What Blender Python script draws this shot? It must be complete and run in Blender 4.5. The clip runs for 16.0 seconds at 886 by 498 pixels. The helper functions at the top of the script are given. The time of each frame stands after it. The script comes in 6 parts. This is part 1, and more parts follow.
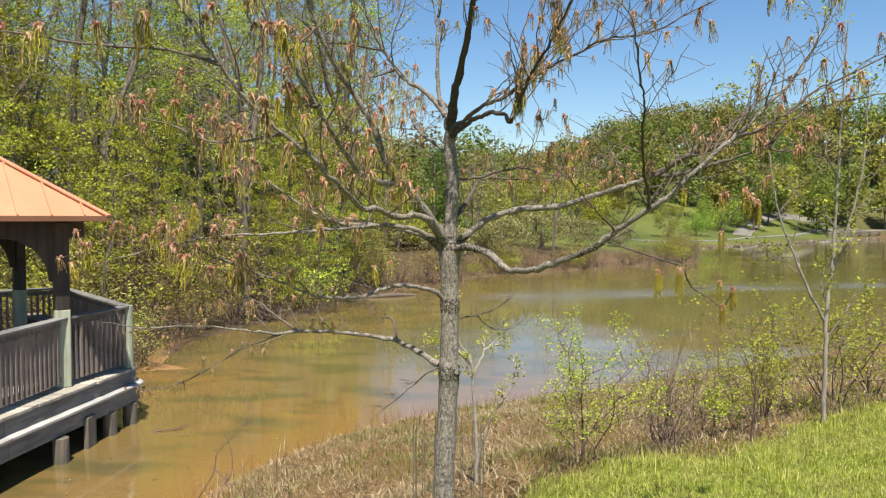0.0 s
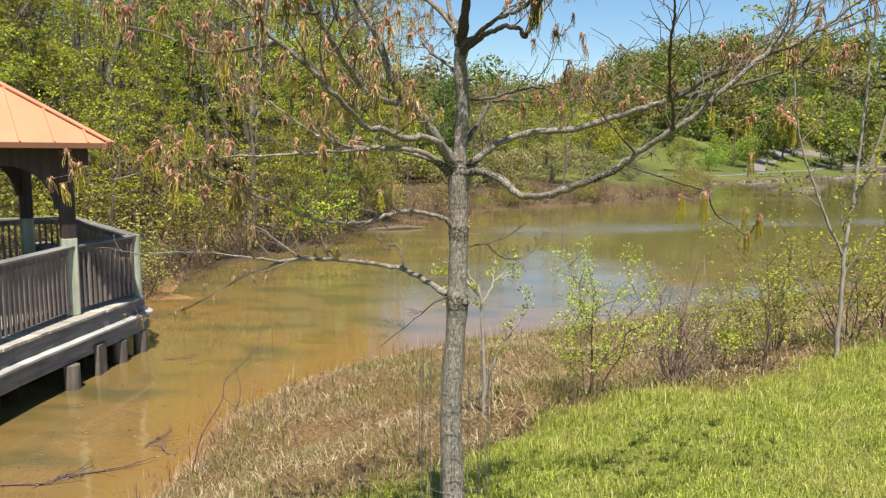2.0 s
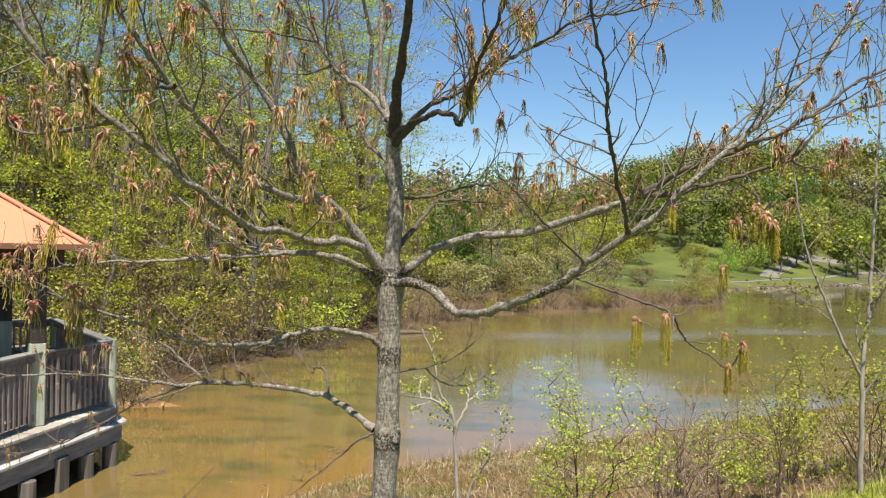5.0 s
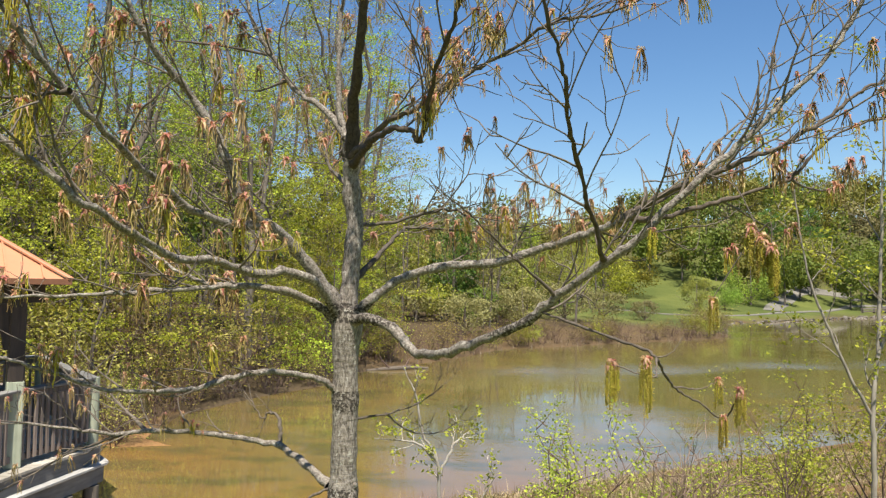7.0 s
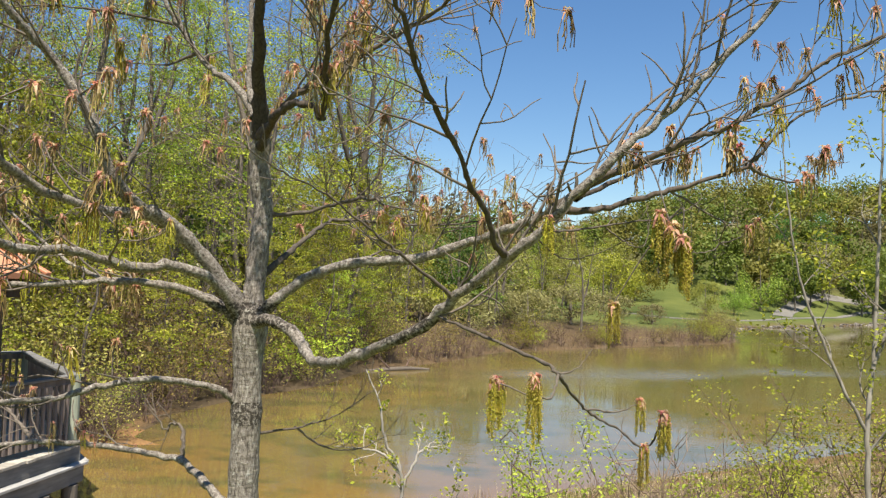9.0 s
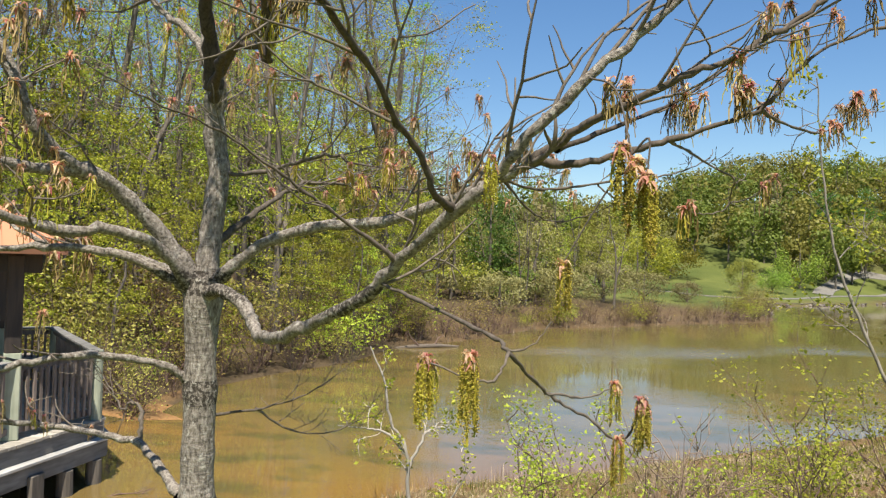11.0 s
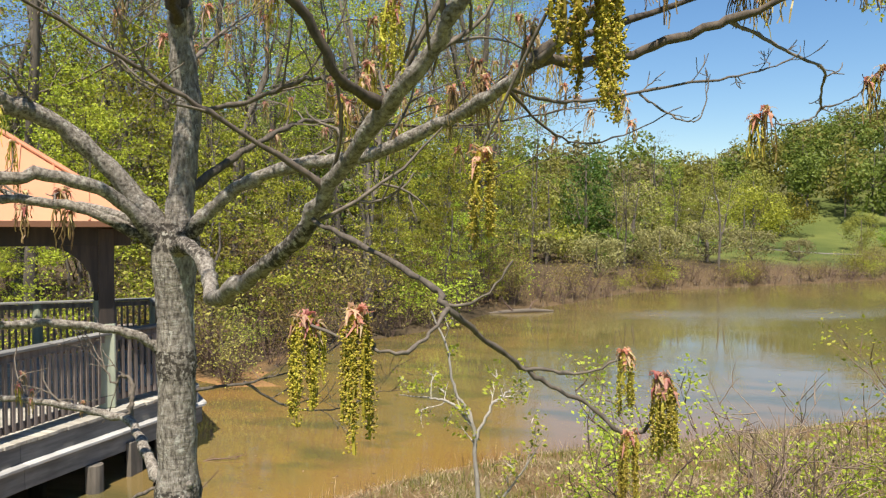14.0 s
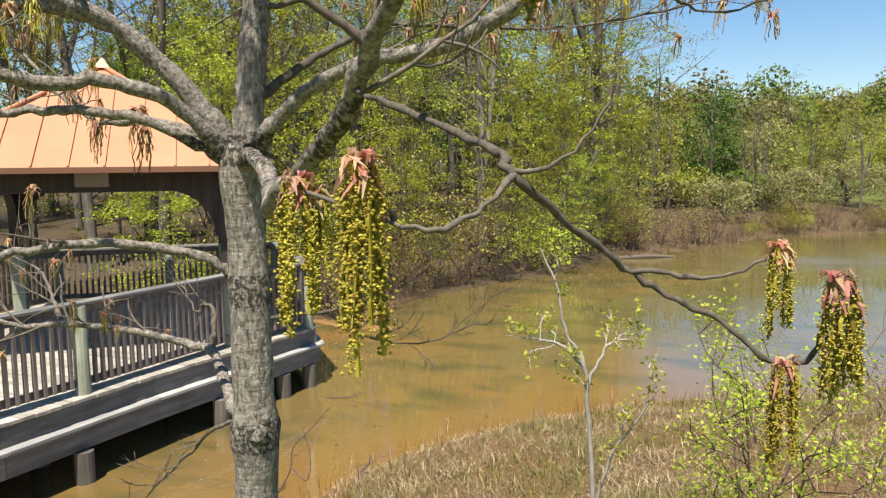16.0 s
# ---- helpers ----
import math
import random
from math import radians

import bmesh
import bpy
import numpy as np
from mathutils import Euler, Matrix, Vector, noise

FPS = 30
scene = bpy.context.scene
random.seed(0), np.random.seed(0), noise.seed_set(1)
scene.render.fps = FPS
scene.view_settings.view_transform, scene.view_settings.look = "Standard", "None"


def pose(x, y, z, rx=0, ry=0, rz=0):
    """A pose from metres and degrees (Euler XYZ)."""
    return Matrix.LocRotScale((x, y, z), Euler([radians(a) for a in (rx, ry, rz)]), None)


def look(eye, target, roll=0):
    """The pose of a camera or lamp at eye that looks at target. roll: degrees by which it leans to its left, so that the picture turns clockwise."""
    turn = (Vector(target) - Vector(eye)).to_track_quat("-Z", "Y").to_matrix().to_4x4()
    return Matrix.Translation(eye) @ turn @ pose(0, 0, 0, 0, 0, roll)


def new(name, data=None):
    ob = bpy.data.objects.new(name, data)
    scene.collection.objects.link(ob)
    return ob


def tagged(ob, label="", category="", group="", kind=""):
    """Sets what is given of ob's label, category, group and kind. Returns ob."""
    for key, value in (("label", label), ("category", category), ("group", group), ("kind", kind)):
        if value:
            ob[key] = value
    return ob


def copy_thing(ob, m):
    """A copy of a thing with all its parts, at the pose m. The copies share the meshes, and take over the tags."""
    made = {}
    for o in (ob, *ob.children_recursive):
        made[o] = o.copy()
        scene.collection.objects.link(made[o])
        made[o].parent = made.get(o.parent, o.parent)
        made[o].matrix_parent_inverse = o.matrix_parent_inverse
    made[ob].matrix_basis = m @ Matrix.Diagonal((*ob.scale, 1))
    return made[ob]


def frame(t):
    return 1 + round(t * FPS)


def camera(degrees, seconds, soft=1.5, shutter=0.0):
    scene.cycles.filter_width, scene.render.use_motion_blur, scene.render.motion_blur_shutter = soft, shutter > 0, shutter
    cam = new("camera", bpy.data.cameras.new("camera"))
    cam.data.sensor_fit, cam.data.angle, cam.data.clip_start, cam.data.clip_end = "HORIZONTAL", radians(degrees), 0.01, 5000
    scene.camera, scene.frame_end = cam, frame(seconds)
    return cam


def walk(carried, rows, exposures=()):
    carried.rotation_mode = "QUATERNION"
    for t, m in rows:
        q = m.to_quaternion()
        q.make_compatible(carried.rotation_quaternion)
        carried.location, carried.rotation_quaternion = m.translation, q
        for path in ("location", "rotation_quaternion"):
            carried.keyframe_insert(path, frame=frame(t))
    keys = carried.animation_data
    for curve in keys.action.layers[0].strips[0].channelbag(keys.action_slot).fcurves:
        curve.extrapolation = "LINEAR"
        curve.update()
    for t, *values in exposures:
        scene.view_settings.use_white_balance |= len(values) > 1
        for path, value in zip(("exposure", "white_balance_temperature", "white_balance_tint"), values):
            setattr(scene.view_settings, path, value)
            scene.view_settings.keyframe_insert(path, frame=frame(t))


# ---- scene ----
cam = camera(60.7, 16.0, soft=1.3)
PATH = [
    (0, (0.037, 0.116, 3.439), (0.025, 2.113, 3.339), 0.5),
    (0.5, (0.073, 0.112, 3.425), (0.044, 2.105, 3.253), 0.7),
    (1, (0.113, 0.101, 3.41), (0.068, 2.087, 3.176), 0.7),
    (1.5, (0.081, 0.214, 3.389), (0.039, 2.194, 3.112), 1.1),
    (2, (0.039, 0.267, 3.392), (0.005, 2.247, 3.117), 0.9),
    (2.5, (0.009, 0.342, 3.403), (-0.024, 2.328, 3.166), 0.9),
    (3, (0.07, 0.444, 3.406), (0.029, 2.436, 3.23), 1.0),
    (3.5, (0.164, 0.603, 3.412), (0.105, 2.599, 3.301), 0.8),
    (6, (0.403, 0.98, 3.4), (0.321, 2.978, 3.445), 1.6),
    (6.5, (0.41, 1.089, 3.405), (0.325, 3.086, 3.48), 1.4),
    (7, (0.485, 1.14, 3.399), (0.401, 3.136, 3.485), 1.2),
    (7.5, (0.658, 1.226, 3.401), (0.571, 3.222, 3.488), 1.3),
    (8, (0.736, 1.265, 3.411), (0.651, 3.262, 3.497), 1.5),
    (8.5, (0.74, 1.35, 3.405), (0.65, 3.346, 3.492), 1.8),
    (9, (0.758, 1.456, 3.401), (0.648, 3.451, 3.488), 2.0),
    (11.5, (0.95, 1.79, 3.358), (0.739, 3.779, 3.349), 1.7),
    (12, (0.997, 1.879, 3.337), (0.769, 3.865, 3.291), 1.3),
    (12.5, (1.082, 1.975, 3.327), (0.81, 3.955, 3.262), 1.0),
    (13, (1.117, 2.013, 3.324), (0.791, 3.985, 3.255), 0.9),
    (13.5, (1.097, 2.067, 3.325), (0.711, 4.028, 3.263), 0.8),
    (14, (1.07, 2.14, 3.322), (0.622, 4.088, 3.253), 0.2),
    (14.5, (1.093, 2.226, 3.287), (0.571, 4.154, 3.189), -0.3),
    (15, (1.137, 2.3, 3.28), (0.529, 4.2, 3.136), -0.6),
    (15.5, (1.131, 2.355, 3.247), (0.448, 4.225, 3.059), -0.6),
    (16, (1.054, 2.377, 3.239), (0.317, 4.224, 3.032), -0.7),
]
walk(cam, [(t, look(eye, target, roll)) for t, eye, target, roll in PATH])
scene.view_settings.exposure = 0.98

# ---- sky and sun: a clear spring noon, the sun high behind the walker ----
SUN_TO = Vector((0.11, -0.994, 0.0)).normalized()
SUN_ELEV = radians(64)
world = bpy.data.worlds.new("sky")
scene.world = world
world.use_nodes = True
wn = world.node_tree
sky = wn.nodes.new("ShaderNodeTexSky")
sky.sky_type = "NISHITA"
sky.sun_disc = False
sky.sun_elevation = SUN_ELEV
sky.sun_rotation = math.atan2(SUN_TO.x, SUN_TO.y)
sky.air_density, sky.dust_density, sky.ozone_density = 1.15, 0.1, 3.8
deep = wn.nodes.new("ShaderNodeHueSaturation")
deep.inputs["Hue"].default_value, deep.inputs["Saturation"].default_value = 0.503, 1.18
wn.links.new(sky.outputs[0], deep.inputs["Color"])
wn.links.new(deep.outputs[0], wn.nodes["Background"].inputs[0])
wn.nodes["Background"].inputs[1].default_value = 0.071
sun = new("sun", bpy.data.lights.new("sun", "SUN"))
sun.data.energy, sun.data.angle, sun.data.color = 5.0, radians(0.55), (1.0, 0.945, 0.845)
sun_dir = Vector((SUN_TO.x * math.cos(SUN_ELEV), SUN_TO.y * math.cos(SUN_ELEV), math.sin(SUN_ELEV)))
sun.matrix_world = look((0, 0, 0), tuple(-sun_dir))
sun.location = (-12, -10, 30)


# ---- materials ----
def material(name):
    m = bpy.data.materials.new(name)
    m.use_nodes = True
    nt = m.node_tree
    return m, nt, nt.nodes["Principled BSDF"]


def node(nt, kind, **inputs):
    n = nt.nodes.new(kind)
    for k, v in inputs.items():
        n.inputs[k.replace("_", " ")].default_value = v
    return n


def ramp(nt, fac, stops):
    r = nt.nodes.new("ShaderNodeValToRGB")
    els = r.color_ramp.elements
    while len(els) < len(stops):
        els.new(0.5)
    for e, (p, c) in zip(els, stops):
        e.position, e.color = p, (*c, 1)
    nt.links.new(fac, r.inputs[0])
    return r.outputs[0]


def noise_tex(nt, scale, detail=4.0, rough=0.55, stretch=None, coords="Object"):
    co = nt.nodes.new("ShaderNodeTexCoord").outputs[coords]
    if stretch:
        mp = nt.nodes.new("ShaderNodeMapping")
        mp.inputs["Scale"].default_value = stretch
        nt.links.new(co, mp.inputs[0])
        co = mp.outputs[0]
    t = node(nt, "ShaderNodeTexNoise", Scale=scale, Detail=detail, Roughness=rough)
    nt.links.new(co, t.inputs["Vector"])
    return t.outputs[0]


def mix(nt, fac, a, b, blend="MIX"):
    n = nt.nodes.new("ShaderNodeMix")
    n.data_type, n.blend_type = "RGBA", blend
    for sock, v in ((n.inputs[0], fac), (n.inputs[6], a), (n.inputs[7], b)):
        if isinstance(v, (int, float)):
            sock.default_value = v
        elif isinstance(v, tuple):
            sock.default_value = (*v, 1)
        else:
            nt.links.new(v, sock)
    return n.outputs[2]


def bump(nt, bsdf, height, strength, distance):
    b = node(nt, "ShaderNodeBump", Strength=strength, Distance=distance)
    nt.links.new(height, b.inputs["Height"])
    nt.links.new(b.outputs[0], bsdf.inputs["Normal"])


def island(nt):
    return nt.nodes.new("ShaderNodeNewGeometry").outputs["Random Per Island"]


def object_random(nt):
    return nt.nodes.new("ShaderNodeObjectInfo").outputs["Random"]


def leaf_material(name, stops, sheer=0.35, rough=0.55, vary=0.5, patch=None):
    """Thin leaves: a matt face that lets part of the light through, each leaf and each plant of its own shade."""
    m, nt, bsdf = material(name)
    col = ramp(nt, island(nt), stops)
    if patch:
        a, b, tint, much = patch
        col = mix(nt, ramp(nt, noise_tex(nt, a, 5.0, 0.6), [(0.45, (0, 0, 0)), (0.68, (much, much, much))]), col, tint)
        col = mix(nt, ramp(nt, noise_tex(nt, b, 4.0, 0.6), [(0.5, (0, 0, 0)), (0.7, (0.55, 0.55, 0.55))]), col, tuple(0.35 * c for c in tint))
    hue = node(nt, "ShaderNodeHueSaturation", Hue=0.5, Saturation=1.0, Value=1.0)
    nt.links.new(col, hue.inputs["Color"])
    mr = node(nt, "ShaderNodeMapRange")
    nt.links.new(object_random(nt), mr.inputs[0])
    mr.inputs[3].default_value, mr.inputs[4].default_value = 1 - vary * 0.5, 1 + vary * 0.5
    nt.links.new(mr.outputs[0], hue.inputs["Value"])
    mh = node(nt, "ShaderNodeMapRange")
    nt.links.new(object_random(nt), mh.inputs[0])
    mh.inputs[3].default_value, mh.inputs[4].default_value = 0.5 - 0.035 * vary, 0.5 + 0.035 * vary
    nt.links.new(mh.outputs[0], hue.inputs["Hue"])
    nt.links.new(hue.outputs[0], bsdf.inputs["Base Color"])
    bsdf.inputs["Roughness"].default_value = rough
    bsdf.inputs["Specular IOR Level"].default_value = 0.25
    tr = nt.nodes.new("ShaderNodeBsdfTranslucent")
    nt.links.new(hue.outputs[0], tr.inputs[0])
    ms = nt.nodes.new("ShaderNodeMixShader")
    ms.inputs[0].default_value = sheer
    nt.links.new(bsdf.outputs[0], ms.inputs[1])
    nt.links.new(tr.outputs[0], ms.inputs[2])
    nt.links.new(ms.outputs[0], nt.nodes["Material Output"].inputs[0])
    return m


def bark_material(name, dark, light, scale=30.0, lichen=None, depth=0.004, tall=0.18, strength=0.9):
    m, nt, bsdf = material(name)
    ridges = noise_tex(nt, scale, 6.0, 0.65, (1, 1, tall))
    patches = noise_tex(nt, scale * 0.16, 3.0)
    col = ramp(nt, ridges, [(0.35, dark), (0.62, light)])
    col = mix(nt, patches, col, tuple(0.6 * c for c in light), "MIX") if lichen is None else mix(nt, ramp(nt, patches, [(0.5, (0, 0, 0)), (0.66, (0.8, 0.8, 0.8))]), col, lichen)
    mr = node(nt, "ShaderNodeMapRange")
    nt.links.new(object_random(nt), mr.inputs[0])
    mr.inputs[3].default_value, mr.inputs[4].default_value = 0.75, 1.25
    hue = node(nt, "ShaderNodeHueSaturation")
    nt.links.new(mr.outputs[0], hue.inputs["Value"])
    nt.links.new(col, hue.inputs["Color"])
    nt.links.new(hue.outputs[0], bsdf.inputs["Base Color"])
    bsdf.inputs["Roughness"].default_value = 0.9
    bsdf.inputs["Specular IOR Level"].default_value = 0.2
    bump(nt, bsdf, ridges, strength, depth)
    return m


def wood_material(name, a, b, grain, depth=0.002, scale=14.0, rough=0.8):
    """Weathered timber; grain: how much the pattern is pressed along each axis."""
    m, nt, bsdf = material(name)
    g = noise_tex(nt, scale, 5.0, 0.6, grain)
    s = noise_tex(nt, 1.7, 3.0)
    col = ramp(nt, g, [(0.3, a), (0.7, b)])
    col = mix(nt, ramp(nt, s, [(0.45, (0, 0, 0)), (0.75, (0.55, 0.55, 0.55))]), col, tuple(0.55 * c for c in a))
    mr = node(nt, "ShaderNodeMapRange")
    nt.links.new(object_random(nt), mr.inputs[0])
    mr.inputs[3].default_value, mr.inputs[4].default_value = 0.8, 1.2
    hue = node(nt, "ShaderNodeHueSaturation")
    nt.links.new(mr.outputs[0], hue.inputs["Value"])
    nt.links.new(col, hue.inputs["Color"])
    nt.links.new(hue.outputs[0], bsdf.inputs["Base Color"])
    bsdf.inputs["Roughness"].default_value = rough
    bump(nt, bsdf, g, 0.5, depth)
    return m


def ground_material():
    m, nt, bsdf = material("ground")
    fine = noise_tex(nt, 26.0, 8.0, 0.7)
    mid = noise_tex(nt, 2.2, 5.0)
    wide = noise_tex(nt, 0.09, 4.0)
    floor_c = ramp(nt, fine, [(0.3, (0.032, 0.023, 0.013)), (0.7, (0.12, 0.085, 0.048))])
    straw = ramp(nt, fine, [(0.3, (0.07, 0.038, 0.018)), (0.7, (0.25, 0.155, 0.07))])
    lawn = ramp(nt, fine, [(0.3, (0.07, 0.085, 0.014)), (0.7, (0.24, 0.26, 0.05))])
    lawn = mix(nt, ramp(nt, mid, [(0.5, (0, 0, 0)), (0.75, (0.6, 0.6, 0.6))]), lawn, (0.2, 0.19, 0.06))
    mead = ramp(nt, wide, [(0.35, (0.06, 0.078, 0.018)), (0.65, (0.12, 0.132, 0.032))])
    mud = ramp(nt, fine, [(0.3, (0.16, 0.085, 0.03)), (0.7, (0.36, 0.2, 0.085))])

    def weight(key):
        a = nt.nodes.new("ShaderNodeAttribute")
        a.attribute_name = key
        return a.outputs["Fac"]

    col = mix(nt, weight("straw"), floor_c, straw)
    col = mix(nt, weight("lawn"), col, lawn)
    col = mix(nt, weight("meadow"), col, mead)
    col = mix(nt, weight("mud"), col, mud)
    nt.links.new(col, bsdf.inputs["Base Color"])
    bsdf.inputs["Roughness"].default_value = 0.95
    bsdf.inputs["Specular IOR Level"].default_value = 0.15
    bump(nt, bsdf, fine, 0.8, 0.03)
    return m


def water_material():
    """Silty pond water: clay-coloured in the shallows, olive farther out, under a glossy rippled skin."""
    m, nt, bsdf = material("pond_water")
    co = nt.nodes.new("ShaderNodeTexCoord").outputs["Object"]
    a = nt.nodes.new("ShaderNodeAttribute")
    a.attribute_name = "depth"
    cloud = noise_tex(nt, 0.35, 4.0, 0.6)
    add = nt.nodes.new("ShaderNodeMath")
    add.operation = "MULTIPLY_ADD"
    nt.links.new(cloud, add.inputs[0])
    add.inputs[1].default_value = 0.5
    sub = nt.nodes.new("ShaderNodeMath")
    sub.operation = "SUBTRACT"
    nt.links.new(a.outputs["Fac"], sub.inputs[0])
    sub.inputs[1].default_value = 0.25
    nt.links.new(sub.outputs[0], add.inputs[2])
    col = ramp(nt, add.outputs[0], [(0.0, (0.22, 0.105, 0.027)), (0.25, (0.195, 0.116, 0.035)), (0.55, (0.135, 0.104, 0.04)), (1.0, (0.078, 0.075, 0.026))])
    # drowned weed beds: olive mottles in the shallows
    bed = ramp(nt, noise_tex(nt, 0.75, 6.0, 0.62, (0.7, 1.5, 1.0)), [(0.48, (0, 0, 0)), (0.60, (0.8, 0.8, 0.8))])
    shallow = ramp(nt, a.outputs["Fac"], [(0.2, (0, 0, 0)), (0.3, (1, 1, 1)), (0.5, (1, 1, 1)), (0.62, (0, 0, 0))])
    col = mix(nt, mix(nt, 1.0, bed, shallow, "MULTIPLY"), col, (0.085, 0.075, 0.028))
    nt.links.new(col, bsdf.inputs["Base Color"])
    bsdf.inputs["Roughness"].default_value = 0.03
    bsdf.inputs["IOR"].default_value = 2.4
    mp = nt.nodes.new("ShaderNodeMapping")
    mp.inputs["Scale"].default_value = (1.0, 1.6, 1.0)
    nt.links.new(co, mp.inputs[0])
    r1 = node(nt, "ShaderNodeTexNoise", Scale=5.0, Detail=3.0, Roughness=0.5)
    nt.links.new(mp.outputs[0], r1.inputs["Vector"])
    # wind lanes: bands of stronger and weaker ripple
    mp2 = nt.nodes.new("ShaderNodeMapping")
    mp2.inputs["Scale"].default_value = (0.05, 0.22, 1.0)
    nt.links.new(co, mp2.inputs[0])
    lane = node(nt, "ShaderNodeTexNoise", Scale=1.0, Detail=2.0)
    nt.links.new(mp2.outputs[0], lane.inputs["Vector"])
    lr = node(nt, "ShaderNodeMapRange")
    nt.links.new(lane.outputs[0], lr.inputs[0])
    lr.inputs[1].default_value, lr.inputs[2].default_value, lr.inputs[3].default_value, lr.inputs[4].default_value = 0.42, 0.58, 0.3, 2.1
    mul = nt.nodes.new("ShaderNodeMath")
    mul.operation = "MULTIPLY"
    nt.links.new(r1.outputs[0], mul.inputs[0])
    nt.links.new(lr.outputs[0], mul.inputs[1])
    # a standing wind streak across the pond: rougher water that mirrors the higher sky
    wind = nt.nodes.new("ShaderNodeAttribute")
    wind.attribute_name = "wind"
    gust = node(nt, "ShaderNodeMapRange")
    nt.links.new(wind.outputs["Fac"], gust.inputs[0])
    gust.inputs[3].default_value, gust.inputs[4].default_value = 1.0, 5.0
    swell = nt.nodes.new("ShaderNodeMath")
    swell.operation = "MULTIPLY"
    nt.links.new(mul.outputs[0], swell.inputs[0])
    nt.links.new(gust.outputs[0], swell.inputs[1])
    skin = node(nt, "ShaderNodeMapRange")
    nt.links.new(wind.outputs["Fac"], skin.inputs[0])
    skin.inputs[3].default_value, skin.inputs[4].default_value = 0.03, 0.3
    nt.links.new(skin.outputs[0], bsdf.inputs["Roughness"])
    bump(nt, bsdf, swell.outputs[0], 0.13, 0.02)
    return m


def oak_bark(name="oak_bark", along=0.36):
    """Grey oak bark: fine furrows, cross cracks, pale lichen spots and dark stains."""
    m, nt, bsdf = material(name)
    furrow = noise_tex(nt, 130.0, 6.0, 0.7, (1, 1, along))
    cross = noise_tex(nt, 60.0, 4.0, 0.6, (0.45, 0.45, 1.5) if along < 0.5 else (1, 1, 1))
    col = ramp(nt, furrow, [(0.34, (0.055, 0.045, 0.036)), (0.45, (0.145, 0.121, 0.098)), (0.62, (0.30, 0.262, 0.216))])
    col = mix(nt, ramp(nt, cross, [(0.30, (0.3, 0.3, 0.3)), (0.38, (0, 0, 0))]), col, (0.09, 0.073, 0.06))
    spots = noise_tex(nt, 70.0, 5.0, 0.7, (1, 1, 0.7))
    col = mix(nt, ramp(nt, spots, [(0.56, (0, 0, 0)), (0.64, (0.75, 0.75, 0.75))]), col, (0.43, 0.40, 0.34))
    stain = noise_tex(nt, 7.0, 4.0)
    col = mix(nt, ramp(nt, stain, [(0.54, (0, 0, 0)), (0.74, (0.3, 0.3, 0.3))]), col, (0.10, 0.083, 0.066))
    # pitted collars where branches were shed: dark specks in rings round the trunk
    xyz = nt.nodes.new("ShaderNodeSeparateXYZ")
    nt.links.new(nt.nodes.new("ShaderNodeTexCoord").outputs["Object"], xyz.inputs[0])
    ring = ramp(nt, xyz.outputs["Z"], [(0.0, (0, 0, 0)), (1.0, (0, 0, 0))])
    pits = noise_tex(nt, 110.0, 3.0, 0.6)
    for z in (2.66, 2.985, 3.285):
        far_off = nt.nodes.new("ShaderNodeMath")
        far_off.operation = "COMPARE"
        nt.links.new(xyz.outputs["Z"], far_off.inputs[0])
        far_off.inputs[1].default_value, far_off.inputs[2].default_value = z, 0.034
        ring = mix(nt, 1.0, ring, far_off.outputs[0], "ADD")
    ring = mix(nt, 1.0, ring, ramp(nt, pits, [(0.44, (0, 0, 0)), (0.54, (0.9, 0.9, 0.9))]), "MULTIPLY")
    col = mix(nt, ring, col, (0.03, 0.024, 0.018))
    nt.links.new(col, bsdf.inputs["Base Color"])
    bsdf.inputs["Roughness"].default_value = 0.92
    bsdf.inputs["Specular IOR Level"].default_value = 0.2
    h = nt.nodes.new("ShaderNodeMath")
    h.operation = "ADD"
    nt.links.new(furrow, h.inputs[0])
    nt.links.new(cross, h.inputs[1])
    bump(nt, bsdf, h.outputs[0], 0.9, 0.0045)
    return m


GROUND = ground_material()
WATER = water_material()
BARK_FOREST = bark_material("forest_bark", (0.05, 0.042, 0.033), (0.20, 0.168, 0.135), 9.0, depth=0.02)
BARK_BOUGH = bark_material("bough_bark", (0.075, 0.058, 0.045), (0.28, 0.222, 0.172), 12.0, depth=0.005)
BARK_OAK = oak_bark()
BARK_LIMB = oak_bark("oak_limb_bark", 1.0)
# dark bark of thin limbs, with the shade of leaning undersides put into the colour
BARK_THIN_SHADED = bark_material("thin_shaded_oak_bark", (0.028, 0.021, 0.016), (0.13, 0.102, 0.079), 110.0, depth=0.0015, tall=0.6)
BARK_TWIG = bark_material("twig_bark", (0.036, 0.028, 0.021), (0.18, 0.146, 0.114), 130.0, depth=0.001, tall=0.6)
BARK_PALE = bark_material("pale_bark", (0.22, 0.18, 0.145), (0.50, 0.45, 0.38), 55.0, depth=0.001)
BARK_CANE = bark_material("cane_bark", (0.05, 0.03, 0.024), (0.21, 0.14, 0.11), 60.0, depth=0.001)
BARK_RED = bark_material("red_cane_bark", (0.09, 0.06, 0.044), (0.35, 0.25, 0.18), 60.0, depth=0.001)
BARK_SAPLING = bark_material("sapling_bark", (0.10, 0.08, 0.06), (0.33, 0.29, 0.235), 40.0, depth=0.002)
LEAF_A = leaf_material("leaf_yellow_green", [(0, (0.16, 0.18, 0.02)), (0.5, (0.34, 0.375, 0.036)), (1, (0.54, 0.55, 0.066))], 0.45, vary=1.0)
LEAF_NEAR = leaf_material("leaf_bright_shrub", [(0, (0.22, 0.26, 0.028)), (0.5, (0.38, 0.42, 0.043)), (1, (0.56, 0.55, 0.085))], 0.5)
